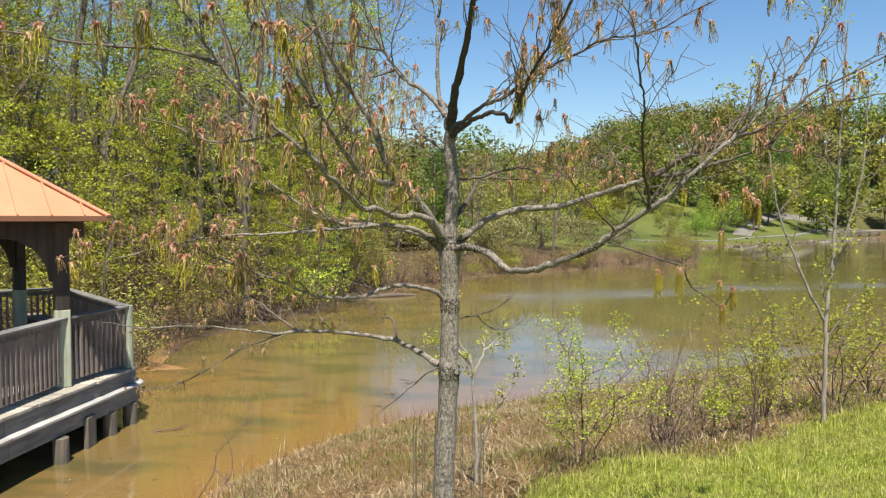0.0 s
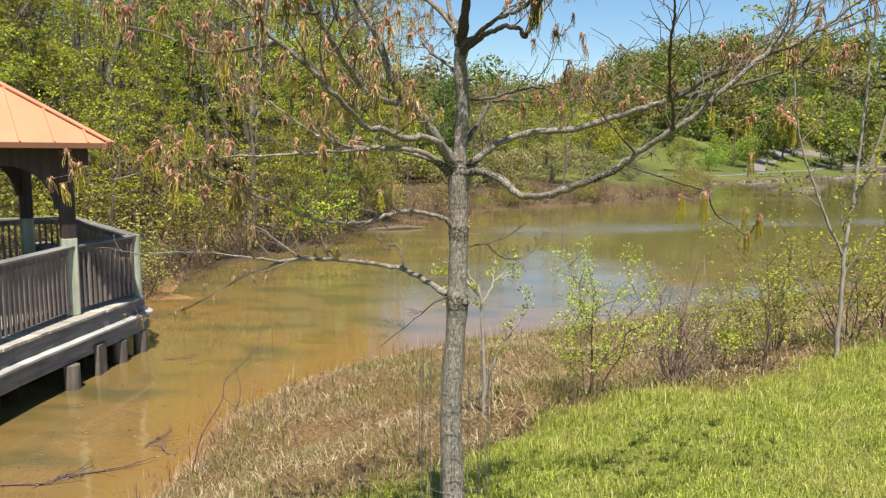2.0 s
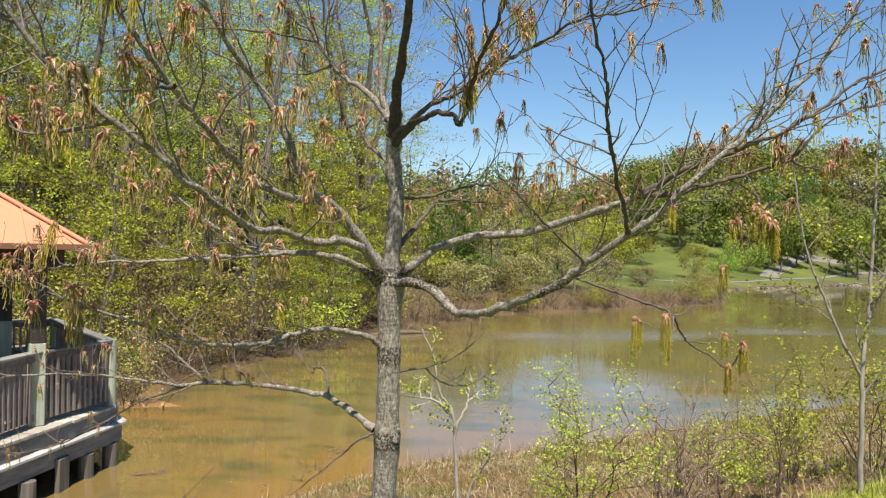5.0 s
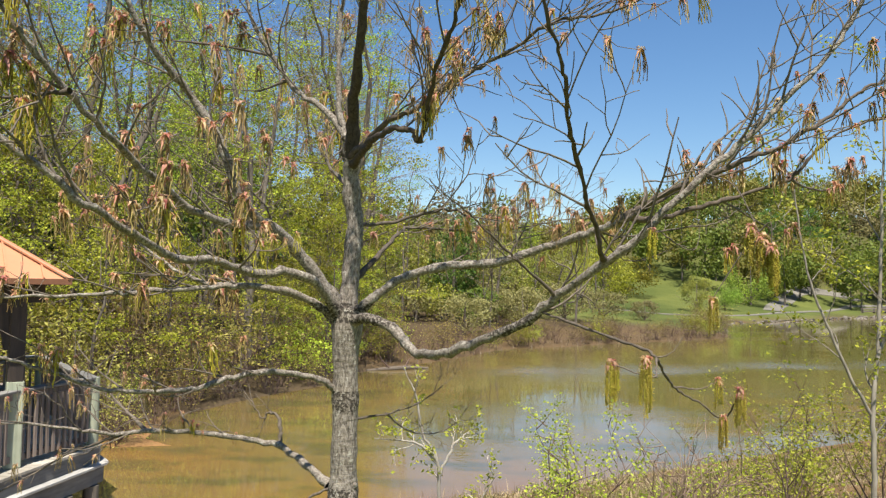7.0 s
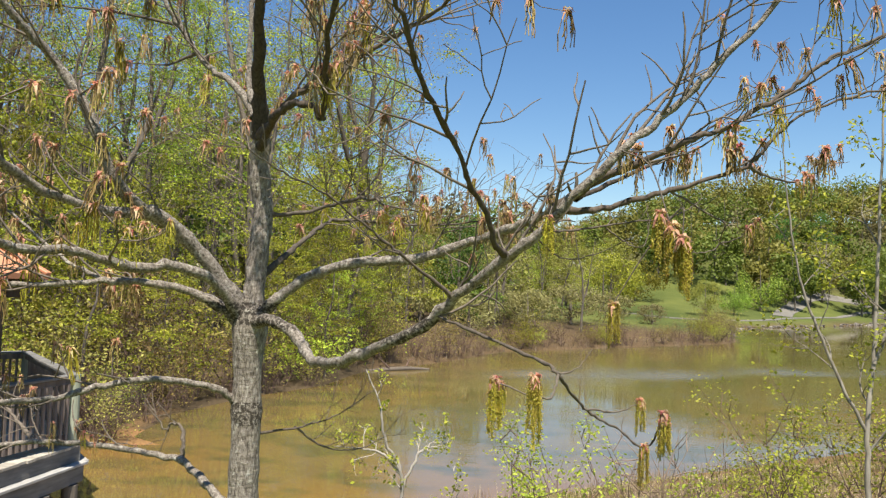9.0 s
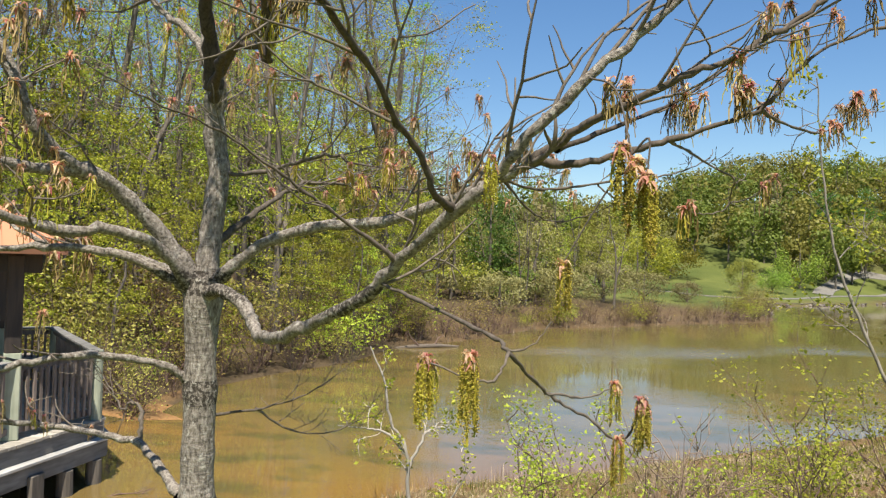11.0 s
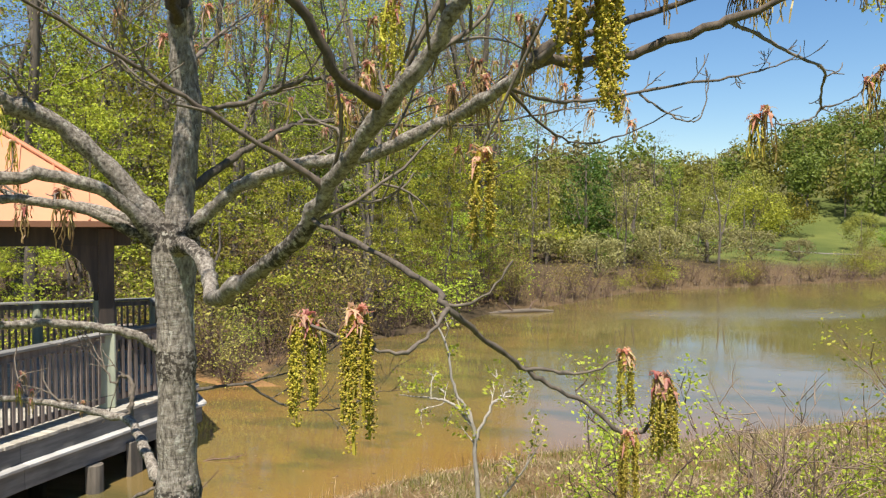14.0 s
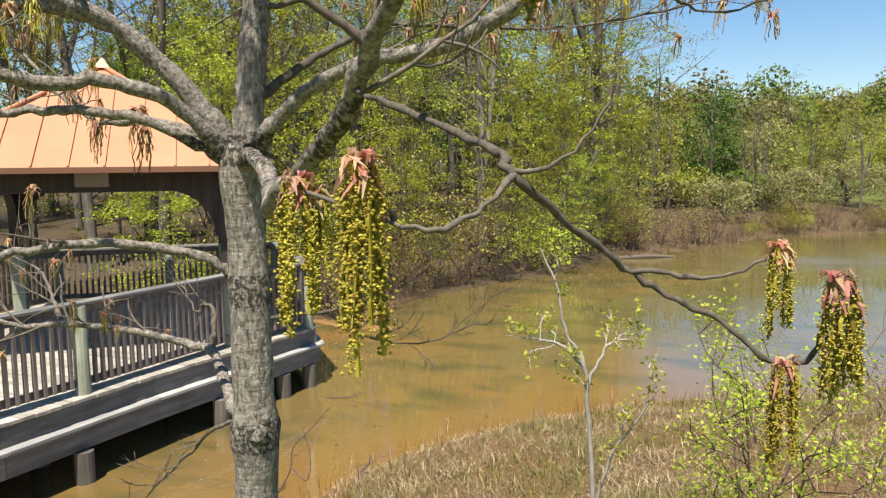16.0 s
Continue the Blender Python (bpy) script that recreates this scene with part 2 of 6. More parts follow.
LEAF_B = leaf_material("leaf_fresh_green", [(0, (0.10, 0.15, 0.02)), (0.5, (0.23, 0.31, 0.04)), (1, (0.40, 0.46, 0.068))], 0.45, vary=1.0)
LEAF_C = leaf_material("leaf_olive", [(0, (0.13, 0.125, 0.035)), (0.5, (0.25, 0.20, 0.052)), (1, (0.40, 0.32, 0.09))], 0.36, vary=1.0)
LEAF_D = leaf_material("leaf_deep_green", [(0, (0.05, 0.10, 0.016)), (0.5, (0.085, 0.16, 0.026)), (1, (0.14, 0.23, 0.04))], 0.4)
STALK = leaf_material("dead_stalk", [(0, (0.065, 0.05, 0.033)), (0.6, (0.17, 0.132, 0.088)), (1, (0.32, 0.26, 0.18))], 0.15, vary=0.0)
GRASS = leaf_material("grass_blades", [(0, (0.13, 0.18, 0.016)), (0.45, (0.28, 0.34, 0.034)), (0.8, (0.46, 0.48, 0.075)), (1, (0.62, 0.55, 0.24))], 0.35, vary=0.0, patch=(1.6, 5.5, (0.44, 0.38, 0.13), 0.5))
STRAW = leaf_material("dead_straw", [(0, (0.06, 0.038, 0.02)), (0.45, (0.20, 0.135, 0.065)), (0.8, (0.42, 0.32, 0.18)), (1, (0.62, 0.51, 0.33))], 0.2, vary=0.0, patch=(1.2, 4.2, (0.17, 0.15, 0.05), 0.8))

# ---- helpers for building ----
def mesh_object(name, verts, faces, mat, parent=None, label="", smooth=False):
    me = bpy.data.meshes.new(name)
    me.from_pydata([tuple(v) for v in verts] if not isinstance(verts, np.ndarray) else verts.tolist(), [], faces if isinstance(faces, list) else faces.tolist())
    me.materials.append(mat)
    if smooth:
        me.polygons.foreach_set("use_smooth", [True] * len(me.polygons))
    ob = new(name, me)
    if parent is not None:
        ob.parent = parent
    if label:
        ob["label"] = label
    return ob


def part(name, bm, mat, parent, label=""):
    me = bpy.data.meshes.new(name)
    bm.to_mesh(me)
    bm.free()
    me.materials.append(mat)
    ob = new(name, me)
    ob.parent = parent
    if label:
        ob["label"] = label
    return ob


def thing(name, place=(0, 0, 0), turn=0.0, **tags):
    ob = new(name)
    ob.matrix_world = pose(*place, 0, 0, turn)
    ob.empty_display_size = 0.1
    return tagged(ob, **tags)


def tubes(lines, sides=6, wobble=0.0, seed=1):
    """Round tapering limbs: lines of (points, radii), as one set of vertices and faces."""
    rng = np.random.default_rng(seed)
    V, F, base = [], [], 0
    ang = np.linspace(0, 2 * np.pi, sides, endpoint=False)
    for pts, rad in lines:
        p = np.asarray(pts, float)
        r = np.asarray(rad, float)
        n = len(p)
        if n < 2:
            continue
        tan = np.gradient(p, axis=0)
        tan /= np.linalg.norm(tan, axis=1, keepdims=True) + 1e-9
        up = np.array([0.31, 0.17, 0.93]) if abs(tan[0][2]) < 0.8 else np.array([0.9, 0.3, 0.1])
        a = np.cross(tan, up)
        a /= np.linalg.norm(a, axis=1, keepdims=True) + 1e-9
        b = np.cross(tan, a)
        rr = r[:, None] * (1 + wobble * (rng.random((n, sides)) - 0.5))
        ring = p[:, None, :] + rr[..., None] * (np.cos(ang)[None, :, None] * a[:, None, :] + np.sin(ang)[None, :, None] * b[:, None, :])
        V.append(ring.reshape(-1, 3))
        i = np.arange(n - 1)[:, None] * sides + base
        j = np.arange(sides)[None, :]
        k = (j + 1) % sides
        F.append(np.stack([i + j, i + k, i + sides + k, i + sides + j], -1).reshape(-1, 4))
        base += n * sides
    return np.concatenate(V), np.concatenate(F)


def spline(ctrl, per=6):
    """A smooth line through control points (Catmull-Rom)."""
    c = np.asarray(ctrl, float)
    if len(c) == 2:
        return np.linspace(c[0], c[1], per + 1)
    e = np.vstack([2 * c[0] - c[1], c, 2 * c[-1] - c[-2]])
    out = []
    for i in range(len(c) - 1):
        p0, p1, p2, p3 = e[i:i + 4]
        t = np.linspace(0, 1, per, endpoint=False)[:, None]
        out.append(0.5 * (2 * p1 + (p2 - p0) * t + (2 * p0 - 5 * p1 + 4 * p2 - p3) * t ** 2 + (3 * p1 - p0 - 3 * p2 + p3) * t ** 3))
    return np.vstack(out + [c[-1:]])


def leaf_cards(rng, centres, spread, count, size, droop=0.0, narrow=0.55, flat=1.0):
    """Small pointed leaves scattered round each centre: four-cornered, folded along the midrib, turned all ways."""
    c = np.repeat(np.asarray(centres, float), count, axis=0)
    n = len(c)
    c = c + rng.normal(0, 1, (n, 3)) * spread * np.array([1, 1, flat])
    d = rng.normal(0, 1, (n, 3))
    d[:, 2] = d[:, 2] * 0.6 - droop
    d /= np.linalg.norm(d, axis=1, keepdims=True)
    s = np.cross(d, rng.normal(0, 1, (n, 3)))
    s /= np.linalg.norm(s, axis=1, keepdims=True)
    L = size * (0.6 + 0.8 * rng.random(n))[:, None]
    nrm = np.cross(d, s)
    V = np.stack([c, c + d * L * 0.5 + s * L * narrow * 0.5 + nrm * L * 0.08, c + d * L, c + d * L * 0.5 - s * L * narrow * 0.5 + nrm * L * 0.08], 1).reshape(-1, 3)
    F = np.arange(n)[:, None] * 4 + np.arange(4)[None]
    return V, F


def blades(rng, roots, length, width, lean, bend=0.5, least=0.0):
    """Grass blades: a root pair, a middle pair and a tip for each."""
    n = len(roots)
    az = rng.random(n) * 2 * np.pi
    out = np.stack([np.cos(az), np.sin(az), np.zeros(n)], 1)
    side = np.stack([-np.sin(az), np.cos(az), np.zeros(n)], 1)
    L = (length * (0.45 + 0.9 * rng.random(n)))[:, None]
    le = (least + (lean - least) * rng.random(n))[:, None]
    w = width * (0.6 + 0.8 * rng.random(n))[:, None]
    mid = roots + out * L * 0.5 * le + np.array([0, 0, 1]) * L * 0.5 * np.sqrt(np.clip(1 - le ** 2, 0.02, 1))
    tip = roots + out * L * np.minimum(le * (1 + bend), 1.1) + np.array([0, 0, 1]) * L * np.sqrt(np.clip(1 - np.minimum(le * (1 + bend), 0.995) ** 2, 0.01, 1))
    V = np.stack([roots - side * w, roots + side * w, mid + side * w * 0.8, mid - side * w * 0.8, tip], 1).reshape(-1, 3)
    b = np.arange(n) * 5
    quads = np.stack([b, b + 1, b + 2, b + 3], 1).tolist()
    tris = np.stack([b + 3, b + 2, b + 4], 1).tolist()
    return V, quads + tris


# ---- the pond and the ground ----
SHORE = [(-2.85, 6.9), (-2.8, 7.6), (-2.82, 9.0), (-2.5, 9.9), (-2.0, 10.9), (-0.9, 12.2), (-0.1, 12.9), (1.5, 13.7), (2.4, 14.2), (4.5, 15.7), (7.9, 17.9),
         (14, 21.5), (26, 27), (50, 40), (80, 65), (98, 95), (92, 118), (68, 117), (50, 98), (40, 88), (33, 81), (25, 74.5), (21.7, 67), (19.5, 60), (18.6, 55.5), (17.3, 52.6), (13.5, 49.5),
         (9.2, 46), (5, 42.2), (2.2, 40.5), (0.7, 37.2), (-0.8, 33.8), (-2.4, 31.2), (-3.6, 29.2), (-4.2, 25.2), (-5.6, 22.6), (-6.6, 19.5), (-6.3, 16.8), (-5.5, 16.25), (-6.5, 15.9),
         (-9, 17), (-13, 16), (-16, 12), (-14, 7.5), (-9, 5.2), (-5, 5.3), (-3.4, 6.1)]
_poly = np.array(SHORE)


def shore_distance(x, y):
    """Metres to the shoreline, plus on land and minus over the water."""
    p = np.stack([np.ravel(x), np.ravel(y)], 1).astype(float)
    best = np.full(len(p), 1e9)
    inside = np.zeros(len(p), bool)
    for a, b in zip(_poly, np.roll(_poly, -1, axis=0)):
        ab = b - a
        t = np.clip(((p - a) @ ab) / (ab @ ab), 0, 1)
        best = np.minimum(best, np.linalg.norm(p - a - t[:, None] * ab, axis=1))
        cross = (a[1] > p[:, 1]) != (b[1] > p[:, 1])
        xs = a[0] + (p[:, 1] - a[1]) / (ab[1] if ab[1] else 1e-9) * ab[0]
        inside ^= cross & (p[:, 0] < xs)
    return np.where(inside, -best, best).reshape(np.shape(x))


def smooth01(v, a, b):
    t = np.clip((v - a) / (b - a), 0, 1)
    return t * t * (3 - 2 * t)


def waves(x, y, s):
    return np.sin(x * 1.7 * s + 1.3 * np.sin(y * 0.9 * s)) * np.sin(y * 1.3 * s + 0.7 + 1.1 * np.sin(x * 0.8 * s))


def lawn_edge(x):
    """The y at which the mown lawn ends and the rough bank begins."""
    return np.interp(x, [-9, -4, -2.2, -1.2, 0, 0.4, 1.4, 2.3, 4.5, 8, 30], [2.5, 3.0, 3.9, 4.8, 5.1, 5.6, 6.0, 6.1, 7.7, 9.8, 20])


def ground_height(x, y, d=None):
    x, y = np.asarray(x, float), np.asarray(y, float)
    d = shore_distance(x, y) if d is None else d
    near = np.interp(d, [-6, -2, -0.6, 0, 1, 2.5, 4, 5, 6.5, 9, 15, 60], [-1.2, -0.5, -0.14, 0, 0.16, 0.45, 0.92, 1.32, 1.6, 1.75, 1.95, 3.0])
    edge, rim = lawn_edge(x), np.interp(x, [-4, -1.2, 0, 0.4, 1.4, 2.3, 8], [1.0, 1.15, 1.32, 1.42, 1.52, 1.56, 1.62])
    e = y - edge
    s = np.clip(d / (d + np.maximum(e, 0) + 1e-6), 0, 1)
    bank = np.where(e > 0, rim * s ** 0.85, rim + np.minimum(-0.065 * e, 0.32))
    near = np.where(d > 0, np.minimum(bank, 0.16 + 0.32 * d), near)
    far = np.interp(d, [-6, -2, -0.5, 0, 0.5, 2, 6, 20, 45, 120], [-1.2, -0.5, -0.14, 0, 0.12, 0.24, 0.5, 2.0, 4.6, 5.5])
    wild = np.interp(d, [-6, -2, -0.5, 0, 0.5, 2, 8, 40, 200], [-1.2, -0.5, -0.14, 0, 0.12, 0.28, 0.7, 3.0, 6.0])
    f = smooth01(y, 18, 30)
    right = smooth01(x - 0.1 * y, 8, 16)
    z = near * (1 - f) + f * (far * right + wild * (1 - right))
    left = smooth01(-x, 7, 11) * (1 - f)
    z = z * (1 - left) + wild * left
    z = z + 14.0 * smooth01(y + 0.25 * x, 100, 175) * smooth01(x / (np.abs(y) + 20), -0.02, 0.34) * smooth01(d, 3, 28)
    z = z + np.where(d > 0.2, 0.035 * waves(x, y, 1.4) + 0.018 * waves(x + 3, y - 2, 4.1), 0.0) * np.clip(d, 0, 1.5)
    return z


def axis(lo, a, b, hi, fine, grow):
    mid = list(np.arange(a, b + 1e-6, fine))
    out, s = [], fine
    v = b
    while v < hi:
        s *= grow
        v += s
        out.append(v)
    pre, s, v = [], fine, a
    while v > lo:
        s *= grow
        v -= s
        pre.append(v)
    return np.array(pre[::-1] + mid + out)


gx, gy = axis(-700, -8, 9, 900, 0.19, 1.11), axis(-300, 2, 18, 1500, 0.19, 1.075)
GX, GY = np.meshgrid(gx, gy)
GD = shore_distance(GX, GY)
GZ = ground_height(GX, GY, GD)
nx, ny = len(gx), len(gy)
gi = (np.arange(ny - 1)[:, None] * nx + np.arange(nx - 1)[None]).ravel()
ground = mesh_object("ground", np.stack([GX, GY, GZ], -1).reshape(-1, 3), np.stack([gi, gi + 1, gi + 1 + nx, gi + nx], 1), GROUND, smooth=True)
tagged(ground, "sloping pond bank with lawn, dead straw and forest floor", "ground", kind="structure")


def lawn_weight(x, y, d):
    return smooth01(lawn_edge(x) - y + 0.16 * waves(x, y, 2.3) + 0.08 * waves(x, y, 6.0), -0.15, 0.2) * (d > 1.5)


weights = {
    "lawn": lawn_weight(GX, GY, GD),
    "straw": smooth01(GD, 0.0, 0.4) * (1 - smooth01(GD, 6, 7)) * (GY < 20) * (GX > -7) + 0.35 * (GY > 30) * (1 - smooth01(GD, 3, 9)),
    "meadow": smooth01(GD + 0.8 * waves(GX, GY, 0.3), 0.6, 2.5) * smooth01(GY, 54, 62) * (1 - 0.5 * smooth01(GY + 0.25 * GX, 128, 140)),
    "mud": (1 - smooth01(GD, 0.0, 0.5 + 0.3 * waves(GX, GY, 3))) * (GY < 17.5),
}
for key, w in weights.items():
    at = ground.data.attributes.new(key, "FLOAT", "POINT")
    at.data.foreach_set("value", np.clip(w, 0, 1).astype(np.float32).ravel())

wx, wy = axis(-20, -9, 16, 110, 0.5, 1.1), axis(3, 5, 38, 130, 0.5, 1.07)
WX, WY = np.meshgrid(wx, wy)
WD = shore_distance(WX, WY)
nx = len(wx)
gi = (np.arange(len(wy) - 1)[:, None] * nx + np.arange(nx - 1)[None]).ravel()
quads = np.stack([gi, gi + 1, gi + 1 + nx, gi + nx], 1)
quads = quads[(WD.ravel()[quads] < 1.5).any(1)]
water = mesh_object("water", np.stack([WX, WY, 0 * WX], -1).reshape(-1, 3), quads, WATER)
tagged(water, "silty brown pond water with soft ripples", "pond", kind="structure")
at = water.data.attributes.new("depth", "FLOAT", "POINT")
near_shallows = np.interp(-WD, [-1.5, 0, 1.0, 4.0, 14.0, 30.0], [0, 0.1, 0.25, 0.5, 0.8, 1.0])
near_shallows = np.maximum(near_shallows, 0.46 * smooth01(WY, 12.5, 18) * smooth01(-WD, -1.5, 0.2))
at.data.foreach_set("value", near_shallows.astype(np.float32).ravel())


at = water.data.attributes.new("wind", "FLOAT", "POINT")
streak = WY - 29.6 - 0.37 * (WX - 1.1) - 0.5 * np.sin(WX * 0.6)
at.data.foreach_set("value", (np.exp(-(streak / np.where(streak > 0, 2.2, 1.1)) ** 2) * smooth01(WX, -1.5, 3.0) * (0.75 + 0.25 * np.sin(WX * 0.9 + WY * 0.4))).astype(np.float32).ravel())

GRID_X, GRID_Y, GRID_Z = gx.copy(), gy.copy(), GZ.copy()


def grid_height(x, y):
    """The height of the ground sheet itself, between its corners."""
    i = np.clip(np.searchsorted(GRID_X, x) - 1, 0, len(GRID_X) - 2)
    j = np.clip(np.searchsorted(GRID_Y, y) - 1, 0, len(GRID_Y) - 2)
    u, v = (x - GRID_X[i]) / (GRID_X[i + 1] - GRID_X[i]), (y - GRID_Y[j]) / (GRID_Y[j + 1] - GRID_Y[j])
    return (GRID_Z[j, i] * (1 - u) + GRID_Z[j, i + 1] * u) * (1 - v) + (GRID_Z[j + 1, i] * (1 - u) + GRID_Z[j + 1, i + 1] * u) * v

# ---- woods round the pond ----
def grow(rng, start, way, length, radius, level, lines, tips, bend=0.25, rise=0.15, kids=(5, 4, 3), shrink=0.55, steps=6):
    """Adds a limb and its side limbs to lines; ends of the last level go to tips."""
    p, d = np.array(start, float), np.array(way, float)
    d /= np.linalg.norm(d)
    pts, rad = [p.copy()], [radius]
    for i in range(steps):
        d = d + rng.normal(0, bend, 3) * 0.5 + np.array([0, 0, rise])
        d /= np.linalg.norm(d)
        p = p + d * length / steps
        pts.append(p.copy())
        rad.append(radius * (1 - 0.8 * (i + 1) / steps))
    lines.append((pts, rad))
    if level <= 0:
        tips.append(pts[-1])
        tips.append(pts[-2])
        tips.append(pts[-3])
        return
    for k in range(kids[-level]):
        f = 0.3 + 0.7 * (k + rng.random()) / kids[-level]
        i = min(int(f * steps), steps - 1)
        side = rng.normal(0, 1, 3)
        side -= side @ d * d
        side /= np.linalg.norm(side)
        t = pts[i + 1] - pts[i]
        t /= np.linalg.norm(t)
        grow(rng, pts[i], t * 0.75 + side * 0.8, length * shrink * (0.7 + 0.5 * rng.random()), max(rad[i] * 0.6, 0.004), level - 1, lines, tips, bend, rise, kids, shrink, max(steps - 1, 3))
    tips.append(pts[-1])


def wood_tree(name, seed, height, radius, leaf, per_tip, leaf_size, spread, label, first=0.3, limbs=12, slim=1.0, fork=0.0):
    """A forest tree: a swaying trunk, forked or single, with limbs and fine twigs, and a loose crown of leaf sprays."""
    rng = np.random.default_rng(seed)
    tree = thing(name, label=label, category="tree", group="woods round the pond")
    stems = []
    h = np.linspace(0, 1, 11)
    sway = np.cumsum(rng.normal(0, 0.022 * height, (11, 2)), axis=0) * h[:, None]
    stem = np.column_stack([sway, h * height])
    stem[0, 2] = -0.3
    stems.append((stem, radius * (1 - 0.85 * h) + 0.01, first))
    if fork:
        i = int(fork * 10)
        az = rng.random() * 6.283
        g = np.linspace(0, 1, 9)
        lean = np.column_stack([math.cos(az) * g ** 0.8, math.sin(az) * g ** 0.8]) * 0.17 * height
        lean += np.cumsum(rng.normal(0, 0.012 * height, (9, 2)), axis=0) * g[:, None]
        twin = np.column_stack([stem[i, 0] + lean[:, 0], stem[i, 1] + lean[:, 1], stem[i, 2] + g * height * (0.94 - fork)])
        stems.append((twin, stems[0][1][i] * 0.8 * (1 - 0.85 * g) + 0.008, 0.15))
    twigs, tips = [], []
    for line, rad, low in stems:
        n = len(line) - 1
        for k in range(limbs if line is stem else limbs // 2):
            f = low + (0.97 - low) * (k + 0.6 * rng.random()) / (limbs if line is stem else limbs // 2)
            i = min(int(f * n), n - 1)
            base = line[i] + (line[i + 1] - line[i]) * (f * n - i)
            az = k * 2.4 + rng.random()
            reach = height * slim * (0.30 - 0.16 * f) * (0.7 + 0.6 * rng.random())
            grow(rng, base, (math.cos(az), math.sin(az), 0.25 + 0.7 * f), reach, radius * 0.28 * (1.1 - f), 2, twigs, tips, 0.34, 0.05, (4, 3), 0.52, 4)
        tips.append(line[-1])
    V, F = tubes([(line, rad) for line, rad, _ in stems], 8, 0.15, seed)
    mesh_object("trunk", V, F, BARK_FOREST, tree, smooth=True)
    V, F = tubes(twigs, 3, 0.0, seed)
    tagged(mesh_object("branchwork", V, F, BARK_BOUGH, tree, smooth=True), kind="stuff")
    pick = rng.permutation(len(tips))[:max(int(per_tip * 11), 12)]
    V, F = leaf_cards(rng, [tips[i] for i in pick], spread * 0.72, 40, leaf_size * 0.62, 0.15, 0.62, 0.36)
    mesh_object("crown", V, F, leaf, tree)
    return tree


def bush(name, seed, height, canes, leaf, per_tip, leaf_size, bark, label, lean=0.5, spread=0.16, group="waterside brush"):
    rng = np.random.default_rng(seed)
    b = thing(name, label=label, category="shrub", group=group)
    lines, tips = [], []
    for k in range(canes):
        az = rng.random() * 2 * math.pi
        le = lean * (0.3 + rng.random())
        base = (0.25 * height * 0.3 * math.cos(az) * rng.random(), 0.25 * height * 0.3 * math.sin(az) * rng.random(), -0.1)
        grow(rng, base, (le * math.cos(az), le * math.sin(az), 1.0), height * (0.6 + 0.5 * rng.random()), 0.008 + 0.006 * height, 2, lines, tips, 0.3, 0.02, (3, 2), 0.5, 4)
    V, F = tubes(lines, 3)
    tagged(mesh_object("canework", V, F, bark, b, smooth=True), kind="stuff")
    if per_tip:
        V, F = leaf_cards(rng, tips, spread, per_tip, leaf_size, 0.2)
        tagged(mesh_object("foliage", V, F, leaf, b), kind="stuff")
    return b


models = [
    wood_tree("poplar_tree", 11, 17, 0.15, LEAF_B, 15, 0.16, 0.40, "tall slender tree in fresh green leaf", 0.3, 18, 0.8),
    wood_tree("maple_tree", 12, 15, 0.19, LEAF_A, 14, 0.16, 0.42, "tall forked tree with sparse yellow-green spring leaves", 0.22, 16, 1.1, 0.35),
    wood_tree("elm_tree", 13, 18, 0.20, LEAF_C, 13, 0.13, 0.42, "tall grey forked tree with thin olive-brown budding crown", 0.28, 18, 1.05, 0.45),
    wood_tree("understory_tree", 14, 7, 0.06, LEAF_A, 11, 0.15, 0.26, "small woodland tree with bright yellow-green leaves", 0.12, 16, 1.35),
    wood_tree("birch_tree", 15, 13, 0.10, LEAF_B, 9, 0.13, 0.34, "thin forked tree in first pale green leaf", 0.25, 15, 0.95, 0.3),
    wood_tree("leafy_maple_tree", 16, 10, 0.15, LEAF_D, 22, 0.19, 0.46, "dense deep green leafy tree by the water", 0.12, 16, 1.2),
    wood_tree("bare_tree", 17, 14, 0.14, LEAF_C, 6, 0.09, 0.34, "nearly bare grey tree with bursting buds", 0.22, 17, 1.05, 0.4),
]
brush_bare = bush("brush", 21, 1.9, 9, LEAF_C, 1, 0.06, BARK_CANE, "bare brown brush along the waterline", 0.7)
brush_green = bush("bush", 22, 1.8, 7, LEAF_A, 8, 0.085, BARK_CANE, "yellow-green leafy bush on the bank", 0.6, 0.2)
brush_olive = bush("thicket_bush", 23, 2.4, 9, LEAF_C, 4, 0.09, BARK_CANE, "thicket bush in dull olive bud", 0.6, 0.22)


def plant(model, x, y, size=1.0, turn=0.0, tall=1.0):
    z = float(ground_height(np.array([x]), np.array([y]))[0])
    c = copy_thing(model, pose(x, y, z - 0.05, 0, 0, turn))
    c.scale = (size, size, size * tall)
    return c


rng = np.random.default_rng(5)


def scatter(count, xr, yr, dmin, dmax, gap, pick, size=(0.8, 1.2), keep=None):
    """Plants of the picked kinds on dry land at a distance from the water, not nearer to each other than gap."""
    placed, tries = [], 0
    while len(placed) < count and tries < 6000:
        tries += 1
        x, y = rng.uniform(*xr), rng.uniform(*yr)
        if keep is not None and not keep(x, y):
            continue
        d = float(shore_distance(np.array([x]), np.array([y]))[0])
        if not dmin < d < dmax or any((x - a) ** 2 + (y - b) ** 2 < gap * gap for a, b in placed):
            continue
        placed.append((x, y))
        plant(models[pick[len(placed) % len(pick)]] if isinstance(pick[0], int) else pick[len(placed) % len(pick)], x, y, rng.uniform(*size), rng.uniform(0, 360), rng.uniform(0.9, 1.12))


def left_wood(x, y):
    return x < min(0.42 * y - 14.5, -0.09 * y)


